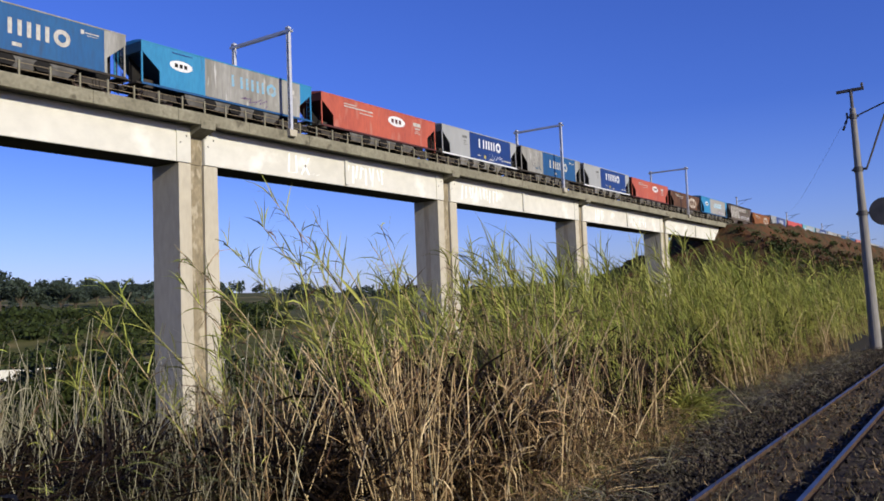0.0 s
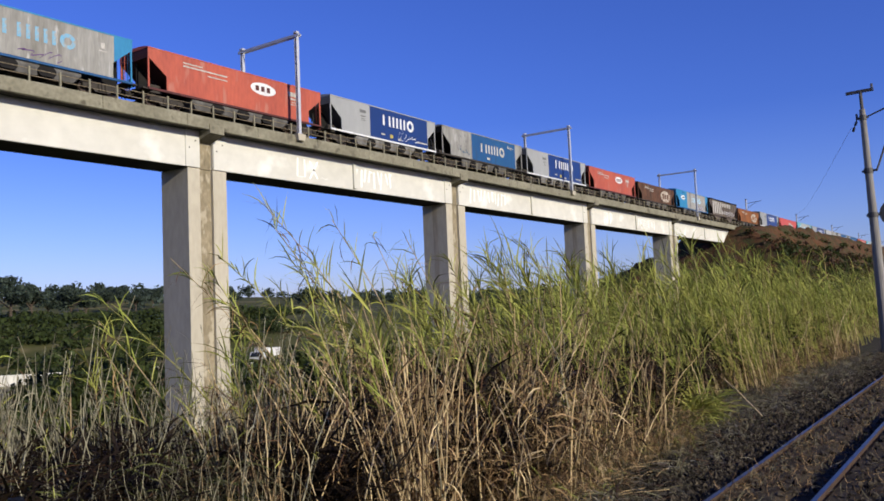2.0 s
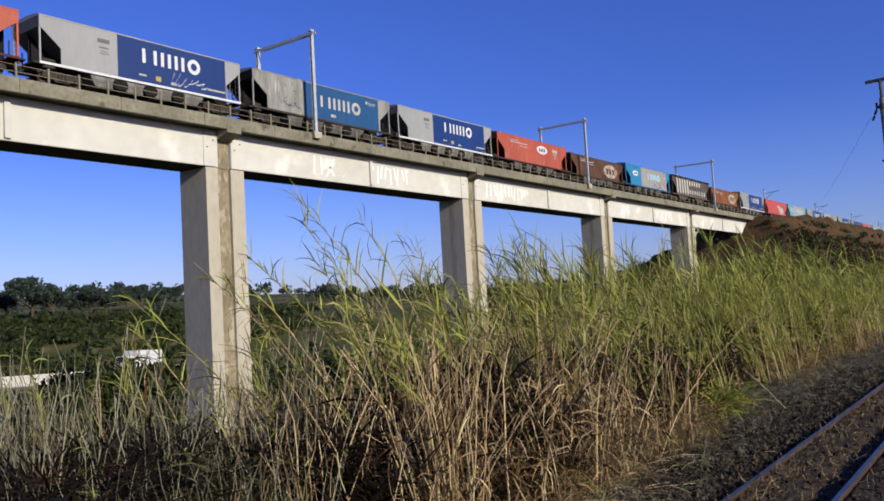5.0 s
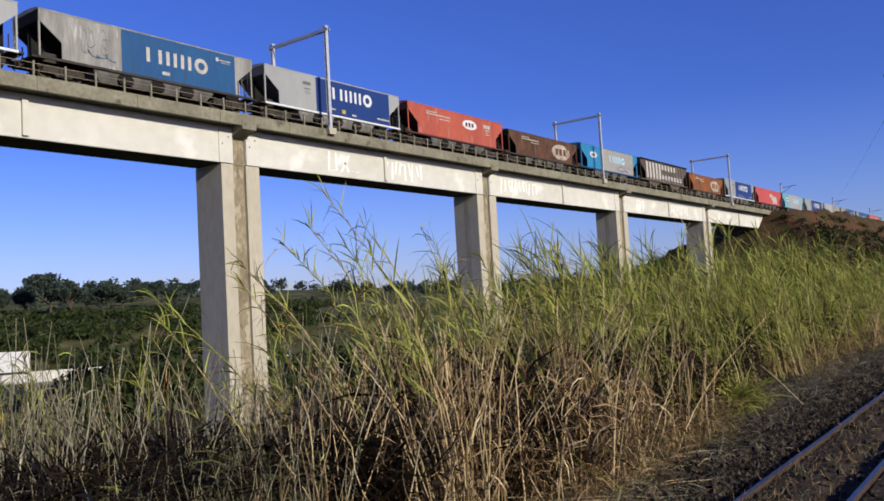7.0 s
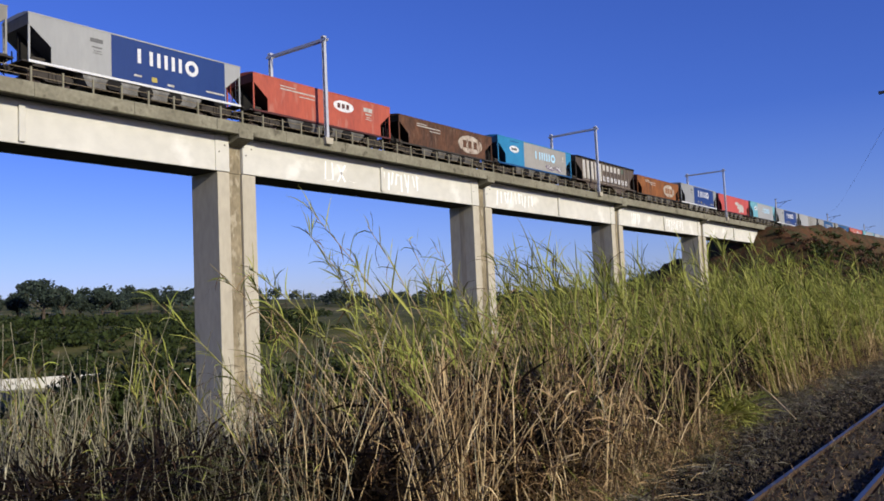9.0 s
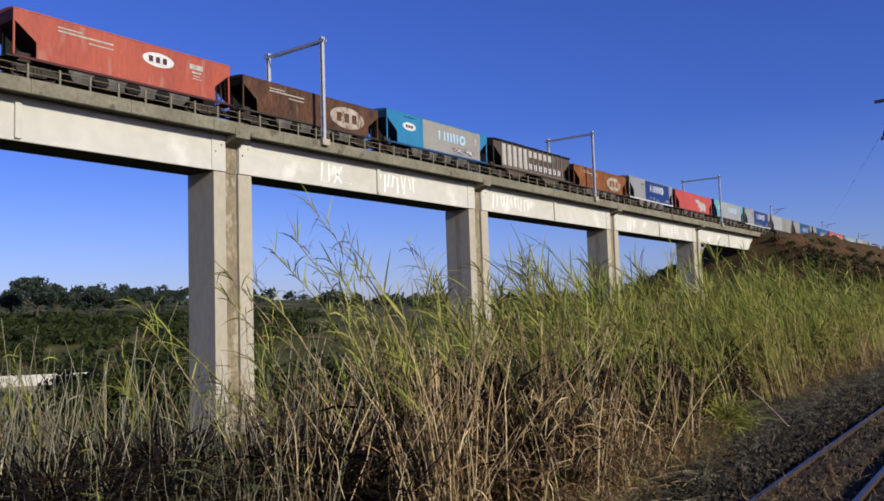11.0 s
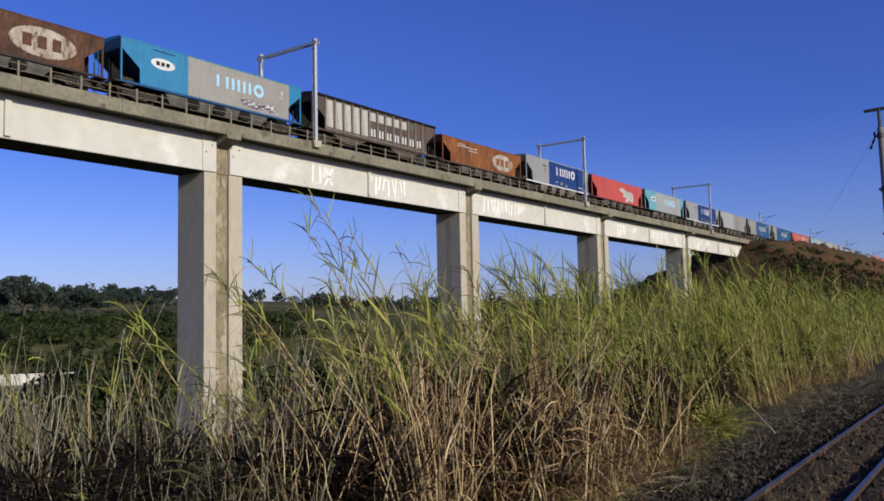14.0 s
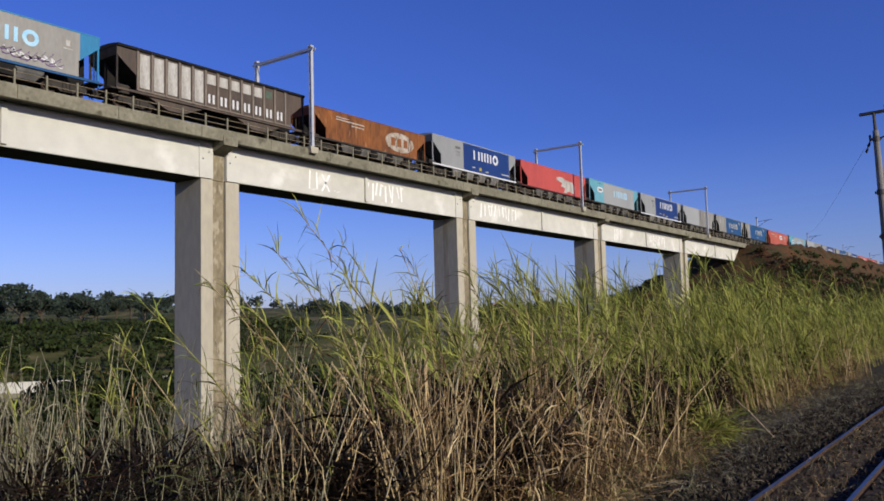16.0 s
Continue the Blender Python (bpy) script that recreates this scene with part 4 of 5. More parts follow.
def stones():
    """Loose ballast between and beside the rails."""
    rng = np.random.default_rng(3)
    base = np.array([(1, 0, 0), (-1, 0, 0), (0, 1, 0), (0, -1, 0), (0, 0, 1), (0, 0, -1)], float)
    tri = np.array([(0, 2, 4), (2, 1, 4), (1, 3, 4), (3, 0, 4), (2, 0, 5), (1, 2, 5), (3, 1, 5), (0, 3, 5)])
    n = 24000
    x = 5 + 45 * rng.random(n) ** 1.7
    x[:2500] = rng.uniform(-14, 5, 2500)
    u = np.where(rng.random(n) < 0.84, NEAR_B + 0.1 + 1.6 * rng.random(n) ** 1.3, rng.uniform(0.4, NEAR_B, n))
    keep = (np.abs(u - NEAR_A) > 0.1) & (np.abs(u - NEAR_B) > 0.1)
    x, u = x[keep], u[keep]
    n = len(x)
    s = rng.uniform(0.02, 0.052, n)[:, None, None] * rng.uniform(0.6, 1.2, (n, 1, 3))
    a = rng.uniform(0, 6.28, n)
    v = base[None] * s + rng.normal(0, 0.008, (n, 6, 3))
    c, q = np.cos(a)[:, None], np.sin(a)[:, None]
    v = np.stack([v[..., 0] * c - v[..., 1] * q, v[..., 0] * q + v[..., 1] * c, v[..., 2]], -1)
    v += np.stack([x, u + VEER * x, np.interp(u, BED_Y, BED_Z) + rng.uniform(0, 0.02, n)], -1)[:, None]
    f = (tri[None] + 6 * np.arange(n)[:, None, None]).reshape(-1, 3)
    me = bpy.data.meshes.new("ballast")
    me.from_pydata(v.reshape(-1, 3).tolist(), [], f.tolist())
    me.materials.append(MAT["ballast"])
    tagged(new("ballast", me), "dark broken stone ballast round the near rails", "ballast", kind="stuff")


stones()


def line_pole():
    """Leaning concrete pole with a bracket arm over the near track and a round plate."""
    at = Matrix.Translation((40.5, 5.41, height(40.5, 5.41) - 0.4)) @ Euler((radians(-1.2), 0, 0)).to_matrix().to_4x4()
    ob = thing("line_pole", "leaning grey concrete line pole with a dark steel bracket", "pole", at)
    h = 11.0
    part("shaft", Geo().tube((0, 0, 0), (0, 0, h), 0.25, 0.12, n=16), MAT["pole_grey"], ob)
    part("top_post", Geo().tube((0, 0, h - 0.1), (0, 0, h + 0.8), 0.07, n=8), MAT["steel_dark"], ob)
    part("cross_arm", Geo().box(-0.05, 0.05, -0.52, 0.58, h + 0.74, h + 0.87).tube((0, -0.46, h + 0.86), (0, -0.46, h + 1.06), 0.05, n=6), MAT["steel_dark"], ob)
    part("tie", Geo().tube((0, -0.12, h - 0.37), (0, -2.5, h + 0.45), 0.035, n=6), MAT["steel_dark"], ob)
    for x in (-0.06, 0.06):
        part("strut", Geo().tube((x, -0.33, h - 2.72), (x, -1.45, h + 0.09), 0.032, n=6), MAT["steel_dark"], ob)
    for z, r, a in ((h - 0.37, 0.15, 0.22), (h - 2.72, 0.19, 0.36), (h - 4.65, 0.21, 0.3)):
        part("clamp", Geo().tube((0, 0, z - 0.11), (0, 0, z + 0.11), r, n=14).box(-0.05, 0.05, -a, 0.26, z - 0.045, z + 0.045), MAT["steel_dark"], ob)
    g = Geo().tube((-0.05, -0.85, h - 4.65), (0.05, -0.85, h - 4.65), 0.6, n=28)
    part("plate", g, MAT["steel_dark"], ob, "dark round plate seen from behind")
    g = Geo().tube((0, 0.24, h - 0.16), (0, 0.24, h - 0.42), 0.045, n=8).tube((0, 0.22, h - 0.37), (0.35, 0.5, h - 0.85), 0.025, n=6)
    for u in (0.25, 0.4, 0.7, 0.85):
        a, b = [Vector((0, 0.22, h - 0.37)).lerp(Vector((0.35, 0.5, h - 0.85)), w) for w in (u, u + 0.1)]
        g.tube(a, b, 0.055, n=8)
    part("insulator", g, MAT["steel_dark"], ob)


line_pole()
g = Geo()
for k in range(6):
    a, b = [Vector((40.85, 6.18, 9.86)).lerp(Vector((210, 45.5, 22.3)), u) - Vector((0, 0, 1.2 * math.sin(u * math.pi))) for u in (k / 6, (k + 1) / 6)]
    g.tube(a, b, 0.006, n=5)
tagged(part("overhead_wire", g, MAT["steel_dark"]), "thin dark wire strung from the leaning pole", "wire")


# ---- the road with its truck ----
ROAD_A, ROAD_B = Vector((56.4, 120.6, -4.6)), Vector((150.0, 148.8, -8.2))
ROAD_WAY = (ROAD_B - ROAD_A).normalized()


def on_road(s, side=0.0):
    """Pose at s metres along the road, x along it."""
    z = Vector((0, 0, 1))
    y = z.cross(ROAD_WAY).normalized()
    m = Matrix((ROAD_WAY, y, ROAD_WAY.cross(y))).transposed().to_4x4()
    return Matrix.Translation(ROAD_A + ROAD_WAY * s + y * side) @ m


def road():
    ob = thing("road_bridge", "low road bridge with pale concrete barriers", "road bridge", on_road(-60))
    part("deck", Geo().box(0, 190, -2.8, 7, -1.5, 0), MAT["concrete_dark"], ob)
    for y in (-2.9, 6.6):
        me = Geo().prism([(y, -0.3), (y + 0.4, -0.3), (y + 0.28, 0.35), (y + 0.24, 1.0), (y + 0.1, 1.0), (y + 0.06, 0.35)], "x", 0, 4.96).mesh("barrier", [MAT["concrete_white"]])
        for k in range(38):
            part("barrier", me, None, ob, at=pose(k * 5, 0, 0))
    for k in range(6):
        part("pier", Geo().box(10 + k * 32, 11.5 + k * 32, -1.5, 5.5, -9, -1.5), MAT["concrete_dark"], ob)


road()


def truck():
    ob = thing("truck", "white box truck driving along the road bridge", "truck")
    ob.scale = (1.15, 1.15, 1.1)
    part("box", Geo().box(-1.9, 4.0, -1.2, 1.2, 1.15, 3.75, ch=0.05), MAT["white"], ob, "white cargo box")
    part("cab", Geo().prism([(-3.9, 0.6), (-2.0, 0.6), (-2.0, 2.9), (-3.3, 2.9), (-3.8, 1.8)], "y", -1.1, 1.1), MAT["white"], ob)
    part("side_window", Geo().box(-3.4, -2.5, -1.12, -1.10, 1.85, 2.6), MAT["glass"], ob)
    part("windscreen", Geo().add([(-3.82, -0.95, 1.9), (-3.82, 0.95, 1.9), (-3.36, 0.95, 2.8), (-3.36, -0.95, 2.8)], [(0, 1, 2, 3)]), MAT["glass"], ob)
    part("chassis", Geo().box(-3.6, 3.9, -0.9, 0.9, 0.6, 1.1), MAT["chassis"], ob)
    for x in (-3.0, 2.0, 3.1):
        for y in (-1.0, 1.0):
            part("wheel", Geo().tube((x, y - 0.14, 0.48), (x, y + 0.14, 0.48), 0.48, n=16), MAT["rubber"], ob)
    return ob


TRUCK = truck()


# ---- far trees ----
def crown_cloud(rng, n, size, radii, centre):
    """n leaf clumps as small crossed triangles on a lumpy crown."""
    lobes = rng.normal(0, 1, (9, 3))
    lobes /= np.linalg.norm(lobes, axis=1, keepdims=True)
    lobes = lobes * np.array(radii) * rng.uniform(0.35, 0.8, (9, 1))
    which = rng.integers(0, 9, n)
    d = rng.normal(0, 1, (n, 3))
    d /= np.linalg.norm(d, axis=1, keepdims=True)
    p = lobes[which] + d * np.array(radii) * 0.48 * rng.uniform(0.55, 1.0, (n, 1))
    p += np.array(centre)
    a, b = rng.normal(0, 1, (n, 3)), rng.normal(0, 1, (n, 3))
    a /= np.linalg.norm(a, axis=1, keepdims=True)
    b /= np.linalg.norm(b, axis=1, keepdims=True)
    s = size * rng.uniform(0.6, 1.3, (n, 1))
    return np.stack([p - a * s, p + b * s, p + a * s, p - b * s], 1)


def quads_mesh(name, quads, mats, index=None):
    me = bpy.data.meshes.new(name)
    n = len(quads)
    me.from_pydata(quads.reshape(-1, 3).tolist(), [], np.arange(n * 4).reshape(n, 4).tolist())
    for m in mats:
        me.materials.append(m)
    if index is not None:
        me.polygons.foreach_set("material_index", index)
    return me


def tree_mesh(seed, h, w):
    rng = np.random.default_rng(seed)
    trunk = Geo()
    trunk.tube((0, 0, -1), (0.2, 0, h * 0.45), h * 0.035, h * 0.022, n=7)
    for k in range(5):
        a = rng.uniform(0, 6.28)
        trunk.tube((0.15, 0, h * (0.3 + 0.03 * k)), (math.cos(a) * w * 0.35, math.sin(a) * w * 0.35, h * rng.uniform(0.6, 0.8)), h * 0.016, h * 0.006, n=5)
    q = crown_cloud(rng, 2600, h * 0.028, (w * 0.5, w * 0.5, h * 0.32), (0, 0, h * 0.66))
    return trunk.mesh("trunk", [MAT["bark"]]), quads_mesh("crown", q, [MAT["leaf_dark"]])


def far_tree(meshes, x, y, s, turn):
    ob = thing("tree", "dark green broad-crowned tree on the far slope", "tree", pose(x, y, height(x, y), 0, 0, turn), "far trees")
    ob.scale = (s, s, s)
    part("trunk", meshes[0], None, ob)
    part("crown", meshes[1], None, ob)


def ray_at(fan, dist):
    """Ground place at a distance along one ray of the fan that spreads over the land, 0 in the north-west, 1568 in the east."""
    yaw = radians(-52.72) - math.atan((fan - 784) / 784 * math.tan(cam.data.angle / 2))
    return -math.sin(yaw) * dist, math.cos(yaw) * dist


def woods():
    kinds = [tree_mesh(60 + k, 11, w) for k, w in enumerate((11, 9, 13, 8))]
    rnd = random.Random(8)
    # skyline trees
    spots = [(-10, 300, 1.0), (40, 310, 1.1), (85, 290, 1.45), (120, 300, 1.25), (150, 320, 1.0), (190, 320, 1.15), (215, 330, 1.0), (250, 430, 1.1), (275, 440, 1.2), (300, 420, 1.0), (330, 470, 1.1),
             (1130, 420, 1.0), (1150, 430, 1.1), (1185, 400, 1.5), (1210, 420, 1.2)]
    for fan, dist, s in spots:
        x, y = ray_at(fan, dist)
        far_tree(kinds[rnd.randrange(4)], x, y, s, rnd.uniform(0, 360))
    rng = np.random.default_rng(12)
    # hillside woods, too many to count
    quads = []
    for k in range(420):
        fan = rng.uniform(-250, 1500)
        dist = rng.uniform(430, 900)
        x, y = ray_at(fan, dist)
        if y < 120 or noise.noise(Vector((fan * 0.008, dist * 0.006, 0.5))) < -0.12:
            continue
        h = rng.uniform(5, 13)
        z = height(x, y)
        quads.append(crown_cloud(rng, 150, h * 0.085, (h * 0.55, h * 0.55, h * 0.42), (x, y, z + h * 0.45)))
    tagged(new("hillside_woods", quads_mesh("hillside_woods", np.concatenate(quads), [MAT["leaf_dark"]])), "dark woods along the far hillside", "woods", kind="stuff")
    quads = []
    for k in range(1500):
        fan = rng.uniform(-250, 1250)
        dist = 140 + 260 * rng.random() ** 1.2
        x, y = ray_at(fan, dist)
        d = (x - ROAD_A.x) * -ROAD_WAY.y + (y - ROAD_A.y) * ROAD_WAY.x
        if -8 < d < 14 or (fan > 560 and noise.noise(Vector((x * 0.02, y * 0.02, 0.5))) < 0.05):
            continue
        h = rng.uniform(2.0, 4.6)
        quads.append(crown_cloud(rng, 80, h * 0.13, (h * 0.95, h * 0.95, h * 0.5), (x, y, height(x, y) + h * 0.35)))
    tagged(new("valley_scrub", quads_mesh("valley_scrub", np.concatenate(quads), [MAT["leaf_mid"]])), "green scrub on the valley slope", "scrub", kind="stuff")
    quads = []
    for k in range(190):
        fan = rng.uniform(150, 900) if k > 90 else rng.uniform(125, 420)
        x, y = ray_at(fan, rng.uniform(96, 118))
        h = rng.uniform(5.6, 8.0)
        quads.append(crown_cloud(rng, 260, h * 0.055, (h * 0.45, h * 0.45, h * 0.45), (x, y, height(x, y) + h * 0.5)))
    for k in range(70):
        x, y = ray_at(rng.uniform(-160, 150), rng.uniform(92, 112))
        h = rng.uniform(3.4, 4.6)
        quads.append(crown_cloud(rng, 260, h * 0.06, (h * 0.6, h * 0.6, h * 0.45), (x, y, height(x, y) + h * 0.5)))
    tagged(new("roadside_scrub", quads_mesh("roadside_scrub", np.concatenate(quads), [MAT["leaf_mid"]])), "rank green scrub before the road bridge", "scrub", kind="stuff")
    # scrub on the embankment
    quads = []
    for k in range(2500):
        x = END_X + (rng.uniform(-16, 200) if k < 900 else rng.uniform(-16, 55))
        u = rng.uniform(5, 32)
        z = RAIL_Z - 0.75 - max((u - 4.2) / 1.55, (END_X + 1 - x) / 1.35) + (1.2 if 5 < u < 8 and x > END_X + 15 else 0)
        if u < 10 and rng.random() < 0.6:
            continue
        h = rng.uniform(0.6, 1.9) * (0.6 if k >= 900 else 1.0)
        quads.append(crown_cloud(rng, 46, h * 0.17, (h * 1.0, h * 1.0, h * 0.5), (x, TRACK_Y - u, z + h * 0.2)))
    tagged(new("embankment_scrub", quads_mesh("embankment_scrub", np.concatenate(quads), [MAT["leaf_mid"], MAT["dry"]], np.repeat(rng.random(len(quads)) < 0.4, 46).astype(int))), "low scrub on the red embankment", "scrub", kind="stuff")


woods()


# ---- tall grass ----
LEAN = np.array([-0.59, 0.81])
# slots of GRASS_MATS
CANE_TAN, STRAW, GREEN, CANE_GREEN, BROWN, GAP_SHADE, PALE, CANE_GREY, GREY_LEAF, OLIVE, ASH = range(11)
GRASS_MATS = [MAT["cane_dry"], MAT["straw"], MAT["green"], MAT["cane_green"], MAT["dry"], MAT["gap_shade"], MAT["tan"], MAT["cane_grey"], MAT["grey_leaf"], MAT["olive_leaf"], MAT["ash_leaf"]]


def unit(v):
    return v / (np.linalg.norm(v, axis=-1, keepdims=True) + 1e-9)


def strips(rng, base, way, length, width, droop, curl, seg=3):
    """Strip leaves from base points: each sets out its own way, sinks by droop and twists by curl. Returns verts and quads."""
    n = len(base)
    up = np.array([0, 0, 1.0])
    ref = unit(up + rng.normal(0, 0.7, (n, 3)))
    twist = rng.normal(0, 1, (n, 3)) * np.asarray(curl).reshape(-1, 1)
    p, d = base.copy(), unit(way)
    rows = []
    for k in range(seg + 1):
        u = k / seg
        w = (width * (1 - u ** 1.7) * (0.6 + 0.8 * min(u * 2.2, 1)) * 0.5 + 0.0008)[:, None]
        side = unit(np.cross(d, ref))
        rows += [p - side * w, p + side * w]
        d = unit(d - up * (droop / seg)[:, None] + twist / seg)
        p = p + d * (length / seg)[:, None]
    v = np.stack(rows, 1).reshape(-1, 3)
    one = np.array([(2 * k, 2 * k + 1, 2 * k + 3, 2 * k + 2) for k in range(seg)])
    q = (one[None] + (2 * seg + 2) * np.arange(n)[:, None, None]).reshape(-1, 4)
    return v, q


class Plant:
    """Collects the verts, quads and material slots of one plant."""

    def __init__(self):
        self.v, self.q, self.m, self.n = [], [], [], 0

    def add(self, v, q, m):
        self.v.append(v)
        self.q.append(q + self.n)
        self.m.append(np.broadcast_to(m, len(q)) if np.ndim(m) < 1 else m)
        self.n += len(v)

    def done(self):
        return np.concatenate(self.v), np.concatenate(self.q), np.concatenate(self.m)


def stalk(rng, h, lean, wander, thick, bow=0.0, seg=6):
    """A jointed stalk: its centre line, verts and quads. lean: sideways run over the height; bow: how much of it lies near the top."""
    u = np.linspace(0, 1, seg + 1)
    off = np.cumsum(rng.normal(0, wander, (seg + 1, 2)), 0) * u[:, None]
    side = np.asarray(lean)[None] * h * ((1 - bow) * u + bow * u ** 2.4)[:, None]
    line = np.concatenate([side + off, (u * h - 0.1)[:, None]], 1)
    r = thick * (1 - 0.65 * u)
    ring = np.array([(math.cos(a), math.sin(a), 0) for a in (0, 2.1, 4.2)])
    v = (line[:, None] + ring[None] * r[:, None, None]).reshape(-1, 3)
    q = np.array([(3 * k + i, 3 * k + (i + 1) % 3, 3 * k + 3 + (i + 1) % 3, 3 * k + 3 + i) for k in range(seg) for i in range(3)])
    return line, v, q


def on_line(line, u):
    x = u * (len(line) - 1)
    k = np.minimum(x.astype(int), len(line) - 2)
    return line[k] + (line[k + 1] - line[k]) * (x - k)[:, None]


def cane(seed, h, lean=(0, 0), dead=(0, 0.1, 0.9), fresh=(0, 0.5, 1.0), thick=0.010, skin=CANE_TAN, dead_mats=(STRAW, BROWN), dead_len=(0.2, 0.5), dead_wide=(0.008, 0.02),
         leaf_len=(0.35, 0.7), leaf_wide=(0.012, 0.024), stream=0.7, bow=0.3, wander=0.03, seg=3, lift=(1.3, 3.3), sink=(0.2, 1.2)):
    """One cane. dead and fresh: how many leaves, from and to which share of the height."""
    rng = np.random.default_rng(seed)
    out = Plant()
    line, v, q = stalk(rng, h, lean, wander, thick, bow)
    out.add(v, q, skin)
    n, a, b = dead
    if n:
        t = rng.uniform(0, 6.28, n)
        way = np.stack([np.cos(t), np.sin(t), rng.uniform(-0.5, 1.3, n)], 1)
        v, q = strips(rng, on_line(line, rng.uniform(a, b, n)), way, rng.uniform(*dead_len, n), rng.uniform(*dead_wide, n), rng.uniform(0.8, 3.2, n), rng.uniform(0.3, 1.1, n), 3)
        out.add(v, q, np.repeat(rng.choice(dead_mats, n), 3))
    n, a, b = fresh
    if n:
        t = rng.uniform(0, 6.28, n)
        way = np.stack([np.cos(t), np.sin(t), rng.uniform(*lift, n)], 1) + np.array([*LEAN * stream, 0])
        v, q = strips(rng, on_line(line, a + (b - a) * rng.random(n) ** 0.8), way, rng.uniform(*leaf_len, n), rng.uniform(*leaf_wide, n), rng.uniform(*sink, n), np.full(n, 0.3), seg)
        out.add(v, q, GREEN)
    return out.done()


def tangle(seed, h, n, spread, mats, length=(0.2, 0.55), wide=(0.006, 0.016), rise=(-0.3, 1.2), droop=(0.3, 2.6), curl=0.9, bias=0.8, seg=3):
    """A loose heap of dead leaves and twigs, from the foot up to h."""
    rng = np.random.default_rng(seed)
    t, r = rng.uniform(0, 6.28, n), spread * np.sqrt(rng.random(n))
    base = np.stack([r * np.cos(t), r * np.sin(t), h * rng.random(n) ** bias - 0.05], 1)
    s = rng.uniform(0, 6.28, n)
    way = np.stack([np.cos(s), np.sin(s), rng.uniform(*rise, n)], 1)
    v, q = strips(rng, base, way, rng.uniform(*length, n), rng.uniform(*wide, n), rng.uniform(*droop, n), rng.uniform(0.2, curl, n), seg)
    return v, q, np.repeat(rng.choice(mats, n), seg)


def stand(name, label, plants, origin):
    """One clump of plants as a single mesh. plants: (template, x, y, z, turn, scale)."""
    V, Q, M, n = [], [], [], 0
    for (tv, tq, tm), x, y, z, turn, s in plants:
        c, q = math.cos(turn) * s, math.sin(turn) * s
        V.append(np.stack([tv[:, 0] * c - tv[:, 1] * q + x, tv[:, 0] * q + tv[:, 1] * c + y, tv[:, 2] * s + z], -1))
        Q.append(tq + n)
        M.append(tm)
        n += len(tv)
    ob = tagged(new(name, plant_mesh(name, np.concatenate(V) - np.array(origin), np.concatenate(Q), np.concatenate(M))), label, "tall grass", kind="stuff")
    ob.matrix_basis = Matrix.Translation(origin)
    return ob


def plant_mesh(name, v, q, m):
    me = bpy.data.meshes.new(name)
    me.vertices.add(len(v))
    me.vertices.foreach_set("co", np.ascontiguousarray(v, np.float32).ravel())
    me.loops.add(q.size)
    me.loops.foreach_set("vertex_index", np.ascontiguousarray(q, np.int32).ravel())
    me.polygons.add(len(q))
    me.polygons.foreach_set("loop_start", np.arange(0, q.size, 4, dtype=np.int32))
    me.polygons.foreach_set("loop_total", np.full(len(q), 4, np.int32))
    for k in GRASS_MATS:
        me.materials.append(k)
    me.polygons.foreach_set("material_index", np.ascontiguousarray(m, np.int32))
    me.update(calc_edges=True)
    return me


STANDS = []


def across(x, y):
    """The ray of the fan on which a ground place lies."""
    a = math.atan2(x, y) - radians(52.72)
    return 784 + 784 * math.tan(max(min(a, 1.2), -1.2)) / math.tan(cam.data.angle / 2)


def edge_y(x):
    """Where the belt begins beyond the near track."""
    return float(np.interp(x, (2, 6, 9, 11, 15.8, 18, 21.5, 27, 40), (5.9, 5.7, 5.15, 5.05, 5.6, 5.9, 6.3, 6.6, 6.5))) + 0.2 * math.sin(x * 1.7)


